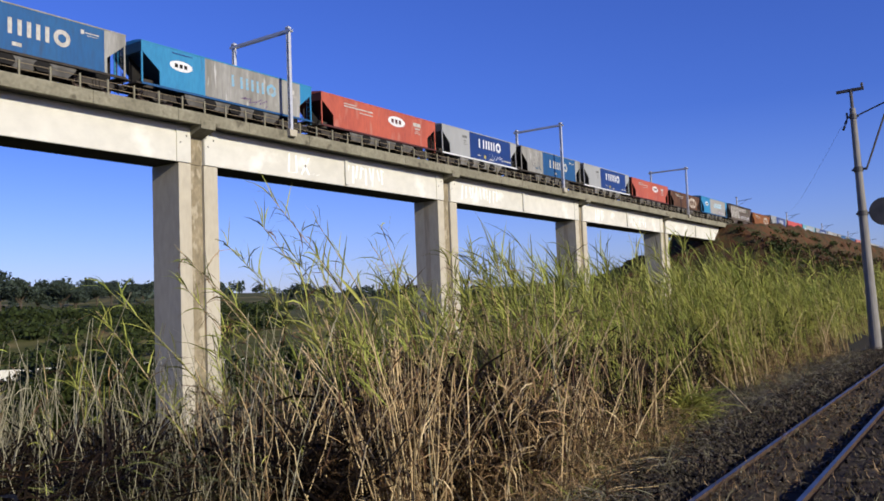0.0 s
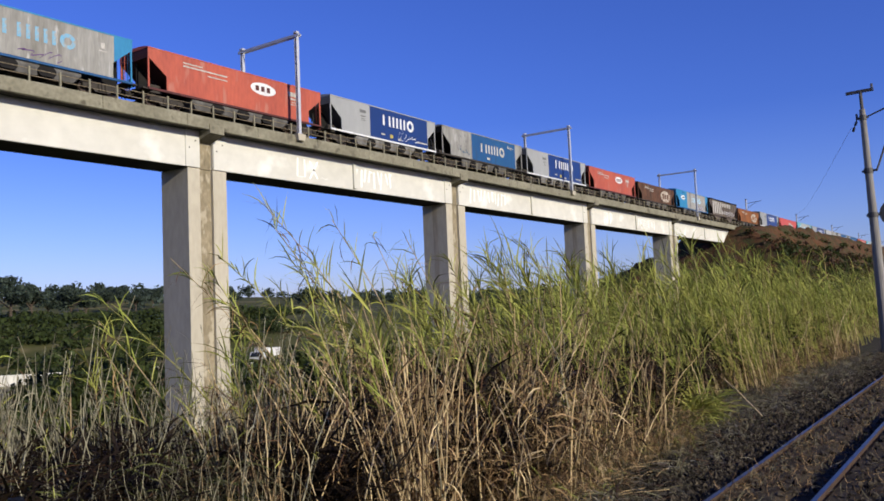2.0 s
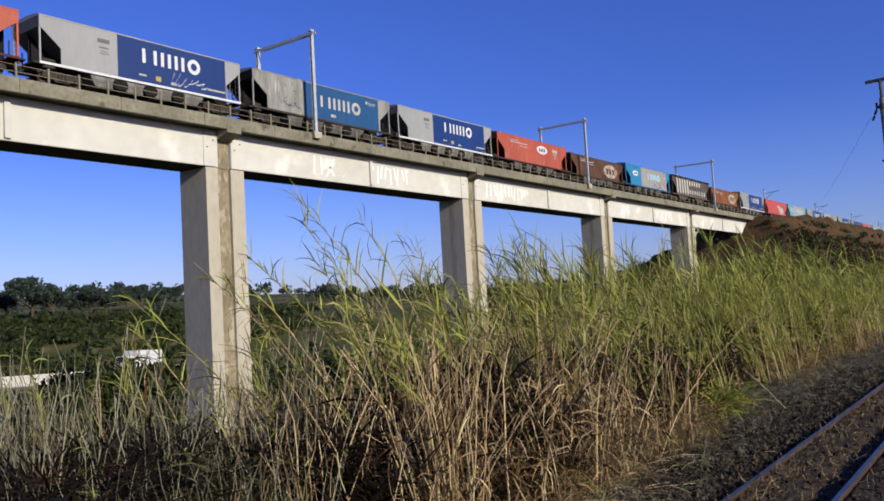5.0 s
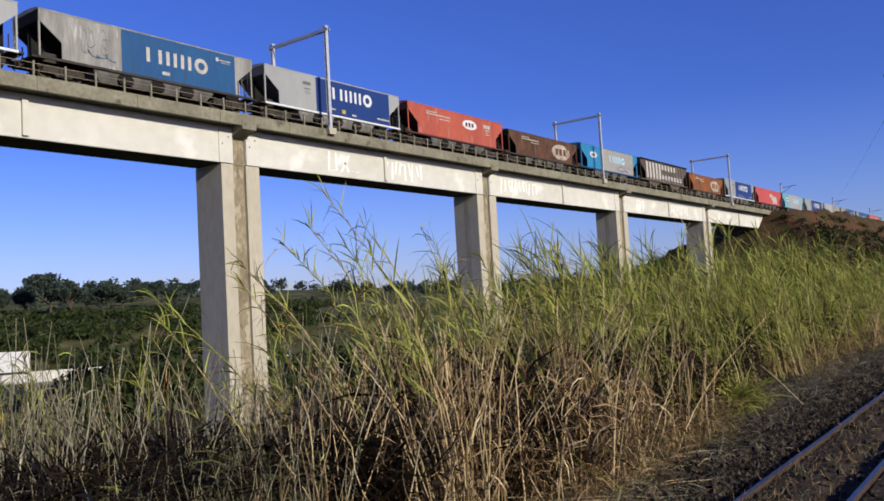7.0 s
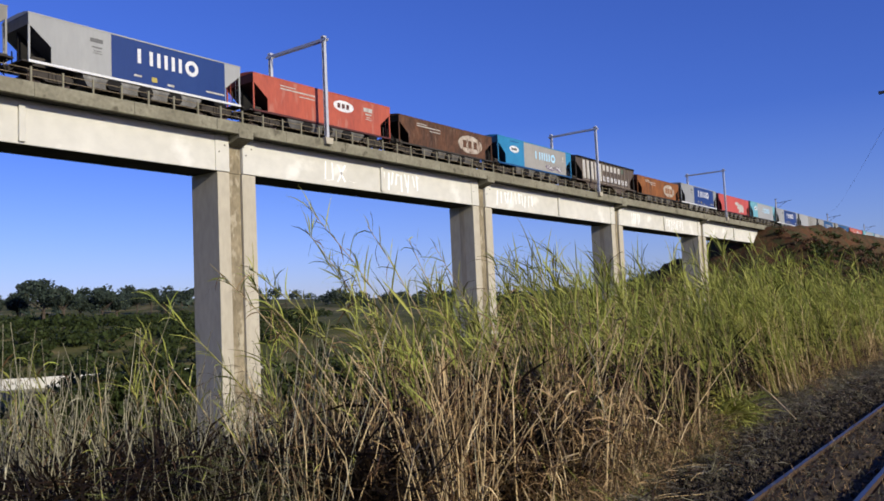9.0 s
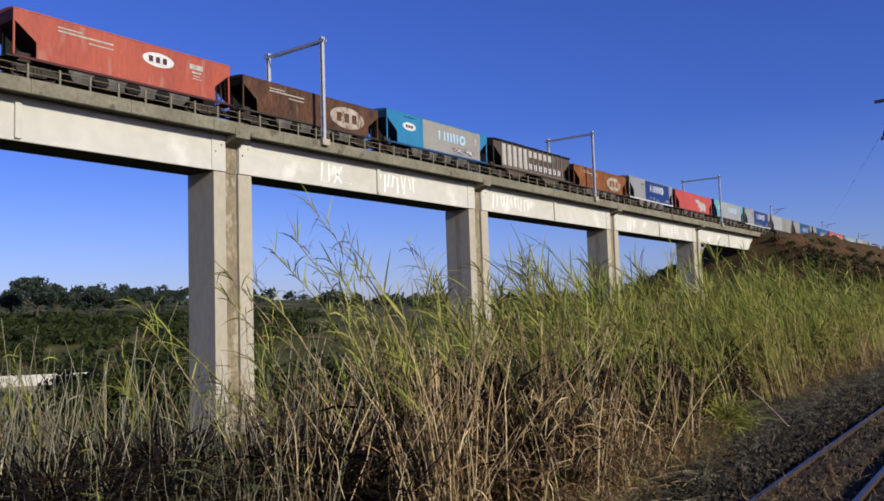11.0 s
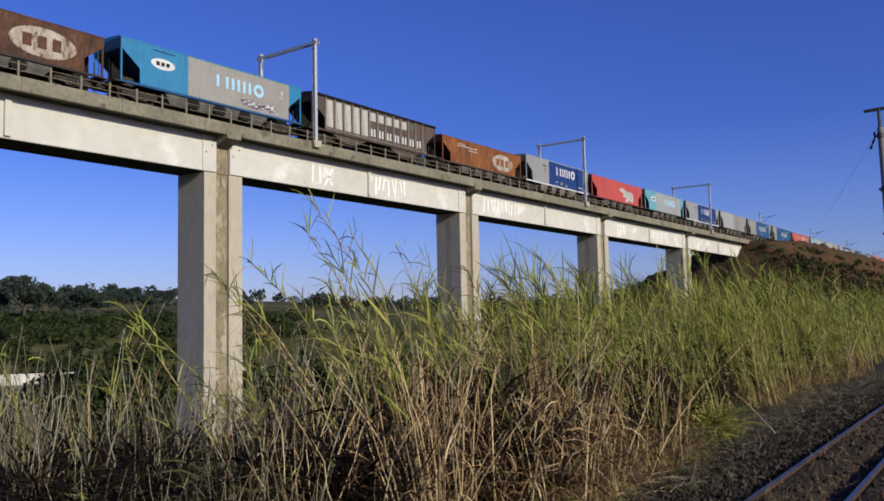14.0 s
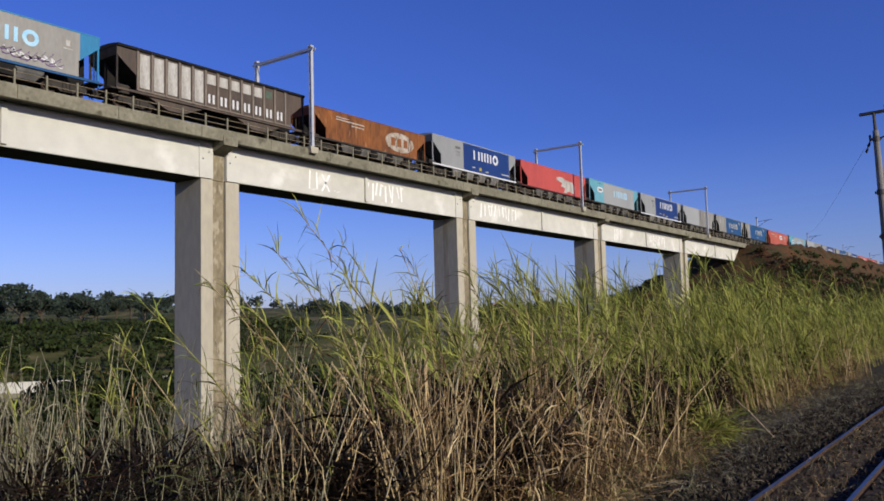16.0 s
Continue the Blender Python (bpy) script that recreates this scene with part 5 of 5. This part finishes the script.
def grassland():
    rng = np.random.default_rng(21)
    wind = tuple(LEAN)

    def slant(a):
        t = rng.uniform(0, 6.28)
        return (a * math.cos(t), a * math.sin(t))

    def blown(a):
        return (wind[0] * a, wind[1] * a)
    bare = [cane(90 + k, rng.uniform(1.9, 2.75), slant(rng.uniform(0.02, 0.2) if k % 4 else rng.uniform(0.25, 0.5)), (11, 0.2, 1.0), (4 if k == 0 else 0, 0.8, 1.0), 0.010, CANE_GREY, (GREY_LEAF, GREY_LEAF, CANE_GREY, BROWN), (0.10, 0.32), (0.005, 0.013), leaf_len=(0.15, 0.35), bow=0.4, wander=0.065) for k in range(16)]
    straw = [cane(110 + k, rng.uniform(1.4, 2.3), slant(rng.uniform(0.02, 0.2) if k % 3 else rng.uniform(0.3, 0.6)), (10, 0.08, 1.0), (0, 0, 1), 0.013, CANE_TAN if k % 3 else PALE, (STRAW, BROWN, BROWN), (0.15, 0.45), (0.007, 0.016), bow=0.35, wander=0.05) for k in range(16)]
    mixed = [cane(130 + k, rng.uniform(1.9, 2.6), blown(rng.uniform(0.1, 0.4)), (9, 0.1, 0.7), (17, 0.55, 1.0), 0.011, CANE_TAN, leaf_len=(0.3, 0.6), leaf_wide=(0.010, 0.02)) for k in range(12)]
    green = [cane(150 + k, rng.uniform(1.9, 2.7), blown(rng.uniform(0.15, 0.5)), (6, 0.05, 0.4), (30, 0.16, 1.0), 0.011, CANE_GREEN if k % 3 else PALE, leaf_len=(0.3, 0.65), leaf_wide=(0.010, 0.020), stream=0.9) for k in range(12)]
    far = [cane(170 + k, rng.uniform(2.0, 2.7), blown(rng.uniform(0.15, 0.5)), (3, 0.1, 0.5), (15, 0.25, 1.0), 0.012, CANE_GREEN, leaf_len=(0.4, 0.75), leaf_wide=(0.018, 0.034), stream=0.9, seg=2) for k in range(10)]
    mess = [tangle(200 + k, 1.25, 28, 0.32, (STRAW, STRAW, BROWN)) for k in range(8)]
    brown = [tangle(280 + k, 1.3, 26, 0.34, (BROWN, BROWN, GAP_SHADE, STRAW), (0.2, 0.5), (0.006, 0.014), (-0.2, 1.6)) for k in range(6)]
    curls = [tangle(210 + k, 1.5, 38, 0.30, (STRAW, PALE, STRAW, BROWN, STRAW), (0.2, 0.5), (0.007, 0.015), (-0.4, 0.9), (0.8, 3.2)) for k in range(6)]
    mess_grey = [tangle(220 + k, 1.2, 32, 0.34, (GREY_LEAF, GREY_LEAF, BROWN, GAP_SHADE, OLIVE), (0.15, 0.45), (0.005, 0.012)) for k in range(8)]
    mess_green = [tangle(230 + k, 0.9, 24, 0.30, (GREEN, STRAW, BROWN, STRAW), (0.2, 0.5), (0.007, 0.015), (0.2, 1.6)) for k in range(6)]
    # tufts coloured almost black to paint the shade between canes
    shade_tufts = [tangle(240 + k, 1.1, 19, 0.34, (GAP_SHADE,), (0.3, 0.7), (0.014, 0.028), (0.2, 2.2), (0.2, 1.4), 0.4, seg=2) for k in range(6)]
    flat = [tangle(250 + k, 0.14, 14, 0.32, (GREY_LEAF, ASH, BROWN, ASH, GREY_LEAF), (0.12, 0.4), (0.005, 0.012), (-0.1, 0.8), (0.2, 1.6), seg=2) for k in range(6)]
    flat_tan = [tangle(260 + k, 0.05, 12, 0.24, (BROWN, GREY_LEAF, STRAW, STRAW, ASH), (0.08, 0.26), (0.004, 0.009), (0.0, 0.9), (0.2, 1.5), seg=2) for k in range(6)]
    fresh = [tangle(270 + k, 0.35, 26, 0.14, (GREEN,), (0.3, 0.6), (0.014, 0.026), (0.8, 2.0), (0.6, 1.8), 0.3) for k in range(4)]
    cells = {}

    def put(pool, x, y, s, free=True):
        key = (int(x // 3), int(y // 3)) if x < 36 else (int(x // 12) + 1000, int(y // 8))
        z = max(height(x, y), bed_z(x, y) if y - along(x) < 5.6 else -99)
        cells.setdefault(key, []).append((pool[rng.integers(len(pool))], x, y, z, rng.uniform(0, 6.28) if free else rng.uniform(-0.5, 0.5), s))

    def clump(x, y, f=0.75):
        return noise.noise(Vector((x * f, y * f, 3.3))) + 0.6 * noise.noise(Vector((x * f * 0.4, y * f * 0.4, 9.1)))

    def rise(fan):
        return float(np.interp(fan, (-200, 300, 345, 470, 510, 580, 800, 1100, 1500), (1.02, 1.0, 0.84, 0.84, 0.95, 1.02, 1.1, 1.25, 1.35)))

    # grey weathered canes where the belt thins out
    for k in range(1250):
        fan = rng.uniform(-220, 520)
        x, y = ray_at(fan, rng.uniform(9.3, 14.5))
        if y < edge_y(x) or (330 < fan < 480 and rng.random() < 0.35) or (clump(x, y, 1.1) < -0.1 and rng.random() < 0.7):
            continue
        put(bare if rng.random() < 0.985 else mixed, x, y, rng.uniform(0.6, 1.12) * rise(fan))
    for k in range(950):
        fan = rng.uniform(-220, 540)
        x, y = ray_at(fan, rng.uniform(8.8, 13.5))
        if clump(x, y, 1.1) > -0.1:
            put(mess_grey, x, y, rng.uniform(0.6, 1.15))
    # brown straw, dense, with dark gaps
    for k in range(1500):
        fan = rng.uniform(470, 1110)
        x, y = ray_at(fan, 8.8 + 4.6 * rng.random() ** 1.2)
        if y < edge_y(x) - 0.1:
            continue
        c = clump(x, y, 1.5)
        if c < (0.16 if fan < 640 else 0.18 if fan < 920 else 0.24) and rng.random() < 0.93:
            continue
        r = rng.random()
        pool = straw if r < (0.86 if fan > 640 else 0.5) else mixed if r < (0.93 if fan > 640 else 0.55) else bare
        put(pool, x, y, rng.uniform(0.7, 1.15) * rise(fan), pool is not mixed)
    for k in range(400):
        fan = rng.uniform(470, 1200)
        x, y = ray_at(fan, rng.uniform(9.2, 14.0))
        if y > edge_y(x) - 0.1 and clump(x, y, 1.5) > 0.05:
            put(mess if k % 2 else brown, x, y, rng.uniform(0.6, 1.2))
    for k in range(85):
        fan = rng.normal(985, 95)
        x, y = ray_at(fan, rng.uniform(10.2, 13.0))
        if y > edge_y(x) - 0.2:
            put(curls, x, y, rng.uniform(0.8, 1.25))
    # green belt along the track
    n = 0
    while n < 3700:
        n += 1
        x = 4 + 36 * rng.random() ** 1.1
        y = edge_y(x) + 12 * rng.random() ** 1.5
        fan = across(x, y)
        if fan < 700:
            continue
        deep = y - edge_y(x)
        g = float(np.clip((fan - 820 + rng.normal(0, 120) + (deep - 2) * 40) / 330, 0.0, 1))
        c = clump(x, y)
        if (c < -0.02 and rng.random() < 0.85) or (18.6 < x < 23.5 and deep < 1.3 and rng.random() < 0.9):
            continue
        r = rng.random()
        pool = green if r < 0.72 * g else mixed if r < 0.12 + 0.8 * g else straw
        if deep < 0.7 and fan < 1250 and rng.random() < 0.6:
            pool = straw
        put(pool, x, y, rng.uniform(0.75, 1.15) * (1.0 + 0.45 * c) * rise(fan) * (0.66 + 0.34 * min(deep / 2.2, 1)), pool is straw)
    for k in range(700):
        x = 9 + 30 * rng.random() ** 1.1
        y = edge_y(x) + rng.uniform(-0.5, 2.2)
        if across(x, y) > 980 and not 18.2 < x < 24:
            put(mess_green if rng.random() < 0.5 else mess, x, y, rng.uniform(0.5, 1.0) * (0.7 if y < edge_y(x) + 0.2 else 1.0))
    for k in range(420):
        x = rng.uniform(9.0, 19.0)
        r = rng.random()
        if not 16.6 < x < 18.6:
            put(mess if r < 0.35 else mess_green if r < 0.6 else mess_grey, x, edge_y(x) + rng.uniform(-0.35, 0.8), rng.uniform(0.3, 0.6))
    for k in range(520):
        fan = rng.uniform(-220, 520)
        x, y = ray_at(fan, rng.uniform(8.7, 10.0))
        put(mess_grey, x, y, rng.uniform(0.45, 0.85))
    lone = [cane(400 + k, rng.uniform(1.7, 2.5), blown(rng.uniform(0.1, 0.6)) if k % 2 else slant(rng.uniform(0.15, 0.5)), (4, 0.3, 1.0), (0, 0, 1), 0.016, PALE, (STRAW, PALE), (0.15, 0.4), (0.006, 0.014), bow=0.5, wander=0.06) for k in range(10)]
    for k in range(110):
        fan = rng.uniform(430, 1130)
        x, y = ray_at(fan, rng.uniform(9.0, 11.0))
        if y > edge_y(x):
            put(lone, x, y, rng.uniform(0.6, 1.1) * min(rise(fan), 1.05))
    # near-black tufts inside the belt, deep shade put into their colour
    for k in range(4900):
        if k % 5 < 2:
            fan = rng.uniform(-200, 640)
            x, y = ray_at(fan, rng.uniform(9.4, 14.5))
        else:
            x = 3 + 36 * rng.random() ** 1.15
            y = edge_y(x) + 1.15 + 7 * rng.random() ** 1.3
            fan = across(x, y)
        put(shade_tufts, x, y, rng.uniform(0.7, 1.3) * (0.95 if fan < 330 else 0.84 if fan < 490 else 0.85 if fan < 640 else 1.18))
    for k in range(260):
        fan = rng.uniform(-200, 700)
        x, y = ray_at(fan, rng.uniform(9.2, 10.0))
        put(shade_tufts, x, y, rng.uniform(0.4, 0.7))
    # short weathered stubs and tangles in front of it
    for k in range(520):
        fan = rng.uniform(-220, 600)
        x, y = ray_at(fan, rng.uniform(8.1, 9.3))
        put(bare if k % 3 == 0 else straw if fan > 420 and k % 3 == 1 else mess_grey, x, y, rng.uniform(0.35, 0.62))
    # near-black and brown tufts in the belt's front gaps, painting shaded hollows
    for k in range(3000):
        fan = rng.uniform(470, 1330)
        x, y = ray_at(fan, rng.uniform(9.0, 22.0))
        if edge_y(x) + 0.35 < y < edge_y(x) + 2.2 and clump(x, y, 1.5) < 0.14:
            put(shade_tufts if k % 4 else brown, x, y, rng.uniform(0.75, 1.2))
    # farther belt along the line
    for k in range(2500):
        x = 36 + 130 * rng.random() ** 1.3
        y = 7.4 + 22 * rng.random() ** 1.4
        put(far if rng.random() < 0.88 else mixed, x, y, rng.uniform(1.15, 2.0), False)
    # litter beside and between the rails
    for k in range(2300):
        x = 8 + 32 * rng.random() ** 1.3
        y = 3.7 + along(x) + (edge_y(x) + 0.5 - 3.7 - along(x)) * rng.random() ** 0.75
        put(flat if rng.random() < 0.8 else flat_tan, x, y, rng.uniform(0.6, 1.3))
    for k in range(2300):
        x = 8 + 24 * rng.random() ** 1.5
        u = NEAR_A + 0.14 + 0.86 * (1 - rng.random() ** 1.7) if rng.random() < 0.6 else rng.uniform(0.2, NEAR_A - 0.12)
        put(flat_tan, x, u + along(x), rng.uniform(0.5, 1.0))
    for k in range(34):
        put(fresh, 17.5 + rng.normal(0, 0.35), 5.95 + rng.normal(0, 0.14), rng.uniform(1.0, 1.7), False)
    for k in range(60):
        x = rng.uniform(9.0, 12.0)
        put(flat_tan if k % 2 else flat, x, rng.uniform(4.1, 5.2) + along(x), rng.uniform(1.2, 2.0))
    for (i, j), plants in sorted(cells.items()):
        o = tuple(float(np.mean([p[k] for p in plants])) for k in (1, 2, 3))
        STANDS.append(stand("grass_stand", "tall wind-blown grass, straw below and green above", plants, o))


grassland()


def tall_canes():
    """Single tall canes that stand out above the rest, bowed by the wind."""
    made = []
    right = np.array([0.60, -0.80])
    for k, (fan, dist, h, lean, g) in enumerate(CANE_SPOTS):
        x, y = ray_at(fan, dist)
        tv, tq, tm = cane(300 + k, h, tuple(right * lean), (18, 0.25, 1.0), (int(12 + 34 * g), 0.42, 1.0), 0.022 if abs(lean) > 0.5 else 0.017, CANE_GREEN if g > 0.75 else PALE,
                          leaf_len=(0.22, 0.5), leaf_wide=(0.010, 0.020), stream=0.8, bow=0.4, wander=0.03, lift=(1.1, 3.2), sink=(0.3, 1.4))
        ob = thing("tall_cane", "single tall green cane leaning with the wind" if g > 0.4 else "single tall dry cane", "cane", pose(x, y, height(x, y)), "tall canes")
        part("stalk", plant_mesh("stalk", tv[:21], tq[:18], tm[:18]), None, ob)
        tagged(part("leaves", plant_mesh("leaves", tv[21:], tq[18:] - 21, tm[18:]), None, ob), kind="stuff")
        made.append(ob)
    return made


# ray of the fan, distance, height, lean, green share
CANE_SPOTS = [
    (585, 11.0, 3.15, -0.78, 0.8), (757, 11.0, 3.5, -0.58, 0.8), (720, 10.6, 3.2, -0.60, 0.6), (850, 11.0, 4.2, -0.45, 0.75), (865, 11.4, 3.9, -0.42, 0.6), (940, 11.5, 3.6, -0.40, 0.5), (115, 11.5, 2.75, -0.18, 0.9),
    (60, 12.0, 2.5, -0.05, 0.2), (205, 12.5, 2.7, -0.02, 0.1), (330, 12.0, 2.6, -0.20, 0.5), (800, 11.5, 3.3, -0.42, 0.8), (700, 12.0, 3.1, -0.35, 0.8), (1010, 12.0, 3.4, -0.35, 0.9), (1060, 12.5, 3.5, -0.32, 0.9),
    (1120, 13.0, 3.5, -0.32, 0.9), (900, 12.0, 3.3, -0.36, 0.9), (1180, 15.0, 3.7, -0.30, 0.9), (655, 10.4, 2.7, -0.40, 0.3), (985, 10.8, 3.0, -0.40, 0.8), (20, 11.0, 2.4, -0.10, 0.7), (400, 11.4, 2.6, -0.40, 0.5),
    (640, 11.2, 3.2, -0.50, 0.7), (690, 11.6, 3.6, -0.62, 0.7), (790, 11.8, 4.0, -0.52, 0.6), (830, 10.8, 3.5, -0.48, 0.8), (885, 11.6, 3.75, -0.33, 0.4), (480, 11.6, 2.9, -0.62, 0.7)]
CANES = tall_canes()


def fallen():
    """Dead canes lying by the track."""
    rnd = random.Random(31)
    rows = [((24.2, 7.5, 0.35), (17.9, 4.75, 0.12))]
    for k in range(70):
        x, y, a = rnd.uniform(7.6, 12.5), rnd.uniform(4.4, 6.2), rnd.gauss(0.1, 0.5)
        L = rnd.uniform(0.3, 1.1)
        rows.append(((x, y, 0.02 + rnd.uniform(0, 0.1)), (x + L * math.cos(a), y - L * 0.5 + L * math.sin(a), 0.03 + rnd.uniform(0, 0.08))))
    for p, q in rows:
        p, q = Vector(p), Vector(q)
        r = 0.024 if (q - p).length > 3 else rnd.uniform(0.004, 0.008)
        ob = tagged(part("fallen_cane", Geo().tube((0, 0, 0), (q - p) * 0.5 + Vector((0, 0, 0.03)), r, r * 0.9, n=5).tube((q - p) * 0.5 + Vector((0, 0, 0.03)), q - p, r * 0.9, r * 0.5, n=5), MAT["tan" if r > 0.01 else "cane_dry"]), "dry straw-coloured cane lying beside the track", "cane", "fallen canes")
        ob.matrix_basis = Matrix.Translation(p)


fallen()


# ---- what moves ----
def motions():
    for k, ob in enumerate(WAGONS):
        walk(ob, [(t, pose(wagon_x(k, t), TRACK_Y, RAIL_Z)) for t, _ in LAG])
    steps = [i / 15 for i in range(241)]
    for k, ob in enumerate(WAGONS[:12]):
        for bogie in ob.children:
            if not bogie.name.startswith("bogie"):
                continue
            for ws in bogie.children:
                if ws.name.startswith("wheelset"):
                    p = ws.matrix_basis.translation.copy()
                    walk(ws, [(t, pose(p.x, p.y, p.z, 0, -math.degrees(run(t) / WHEEL_R), 0)) for t in steps])
    walk(TRUCK, [(t, on_road(16.3 * (7.0 - t) - 1.6)) for t in (0.0, 16.0)])
    rnd = random.Random(4)
    for ob in CANES + STANDS:
        p = ob.matrix_basis.translation.copy()
        if p.x > 40:
            continue
        big = 2.2 if ob in CANES else 0.8
        ph, w = rnd.uniform(0, 6.28) + p.x * 0.4, rnd.uniform(1.5, 2.1)
        rows = []
        for i in range(33):
            t = i * 0.5
            a = big * (math.sin(w * t + ph) + 0.5 * math.sin(0.6 * w * t + 2 * ph))
            rows.append((t, pose(p.x, p.y, p.z, -a * 0.8, -a * 0.6, 0)))
        walk(ob, rows)


motions()
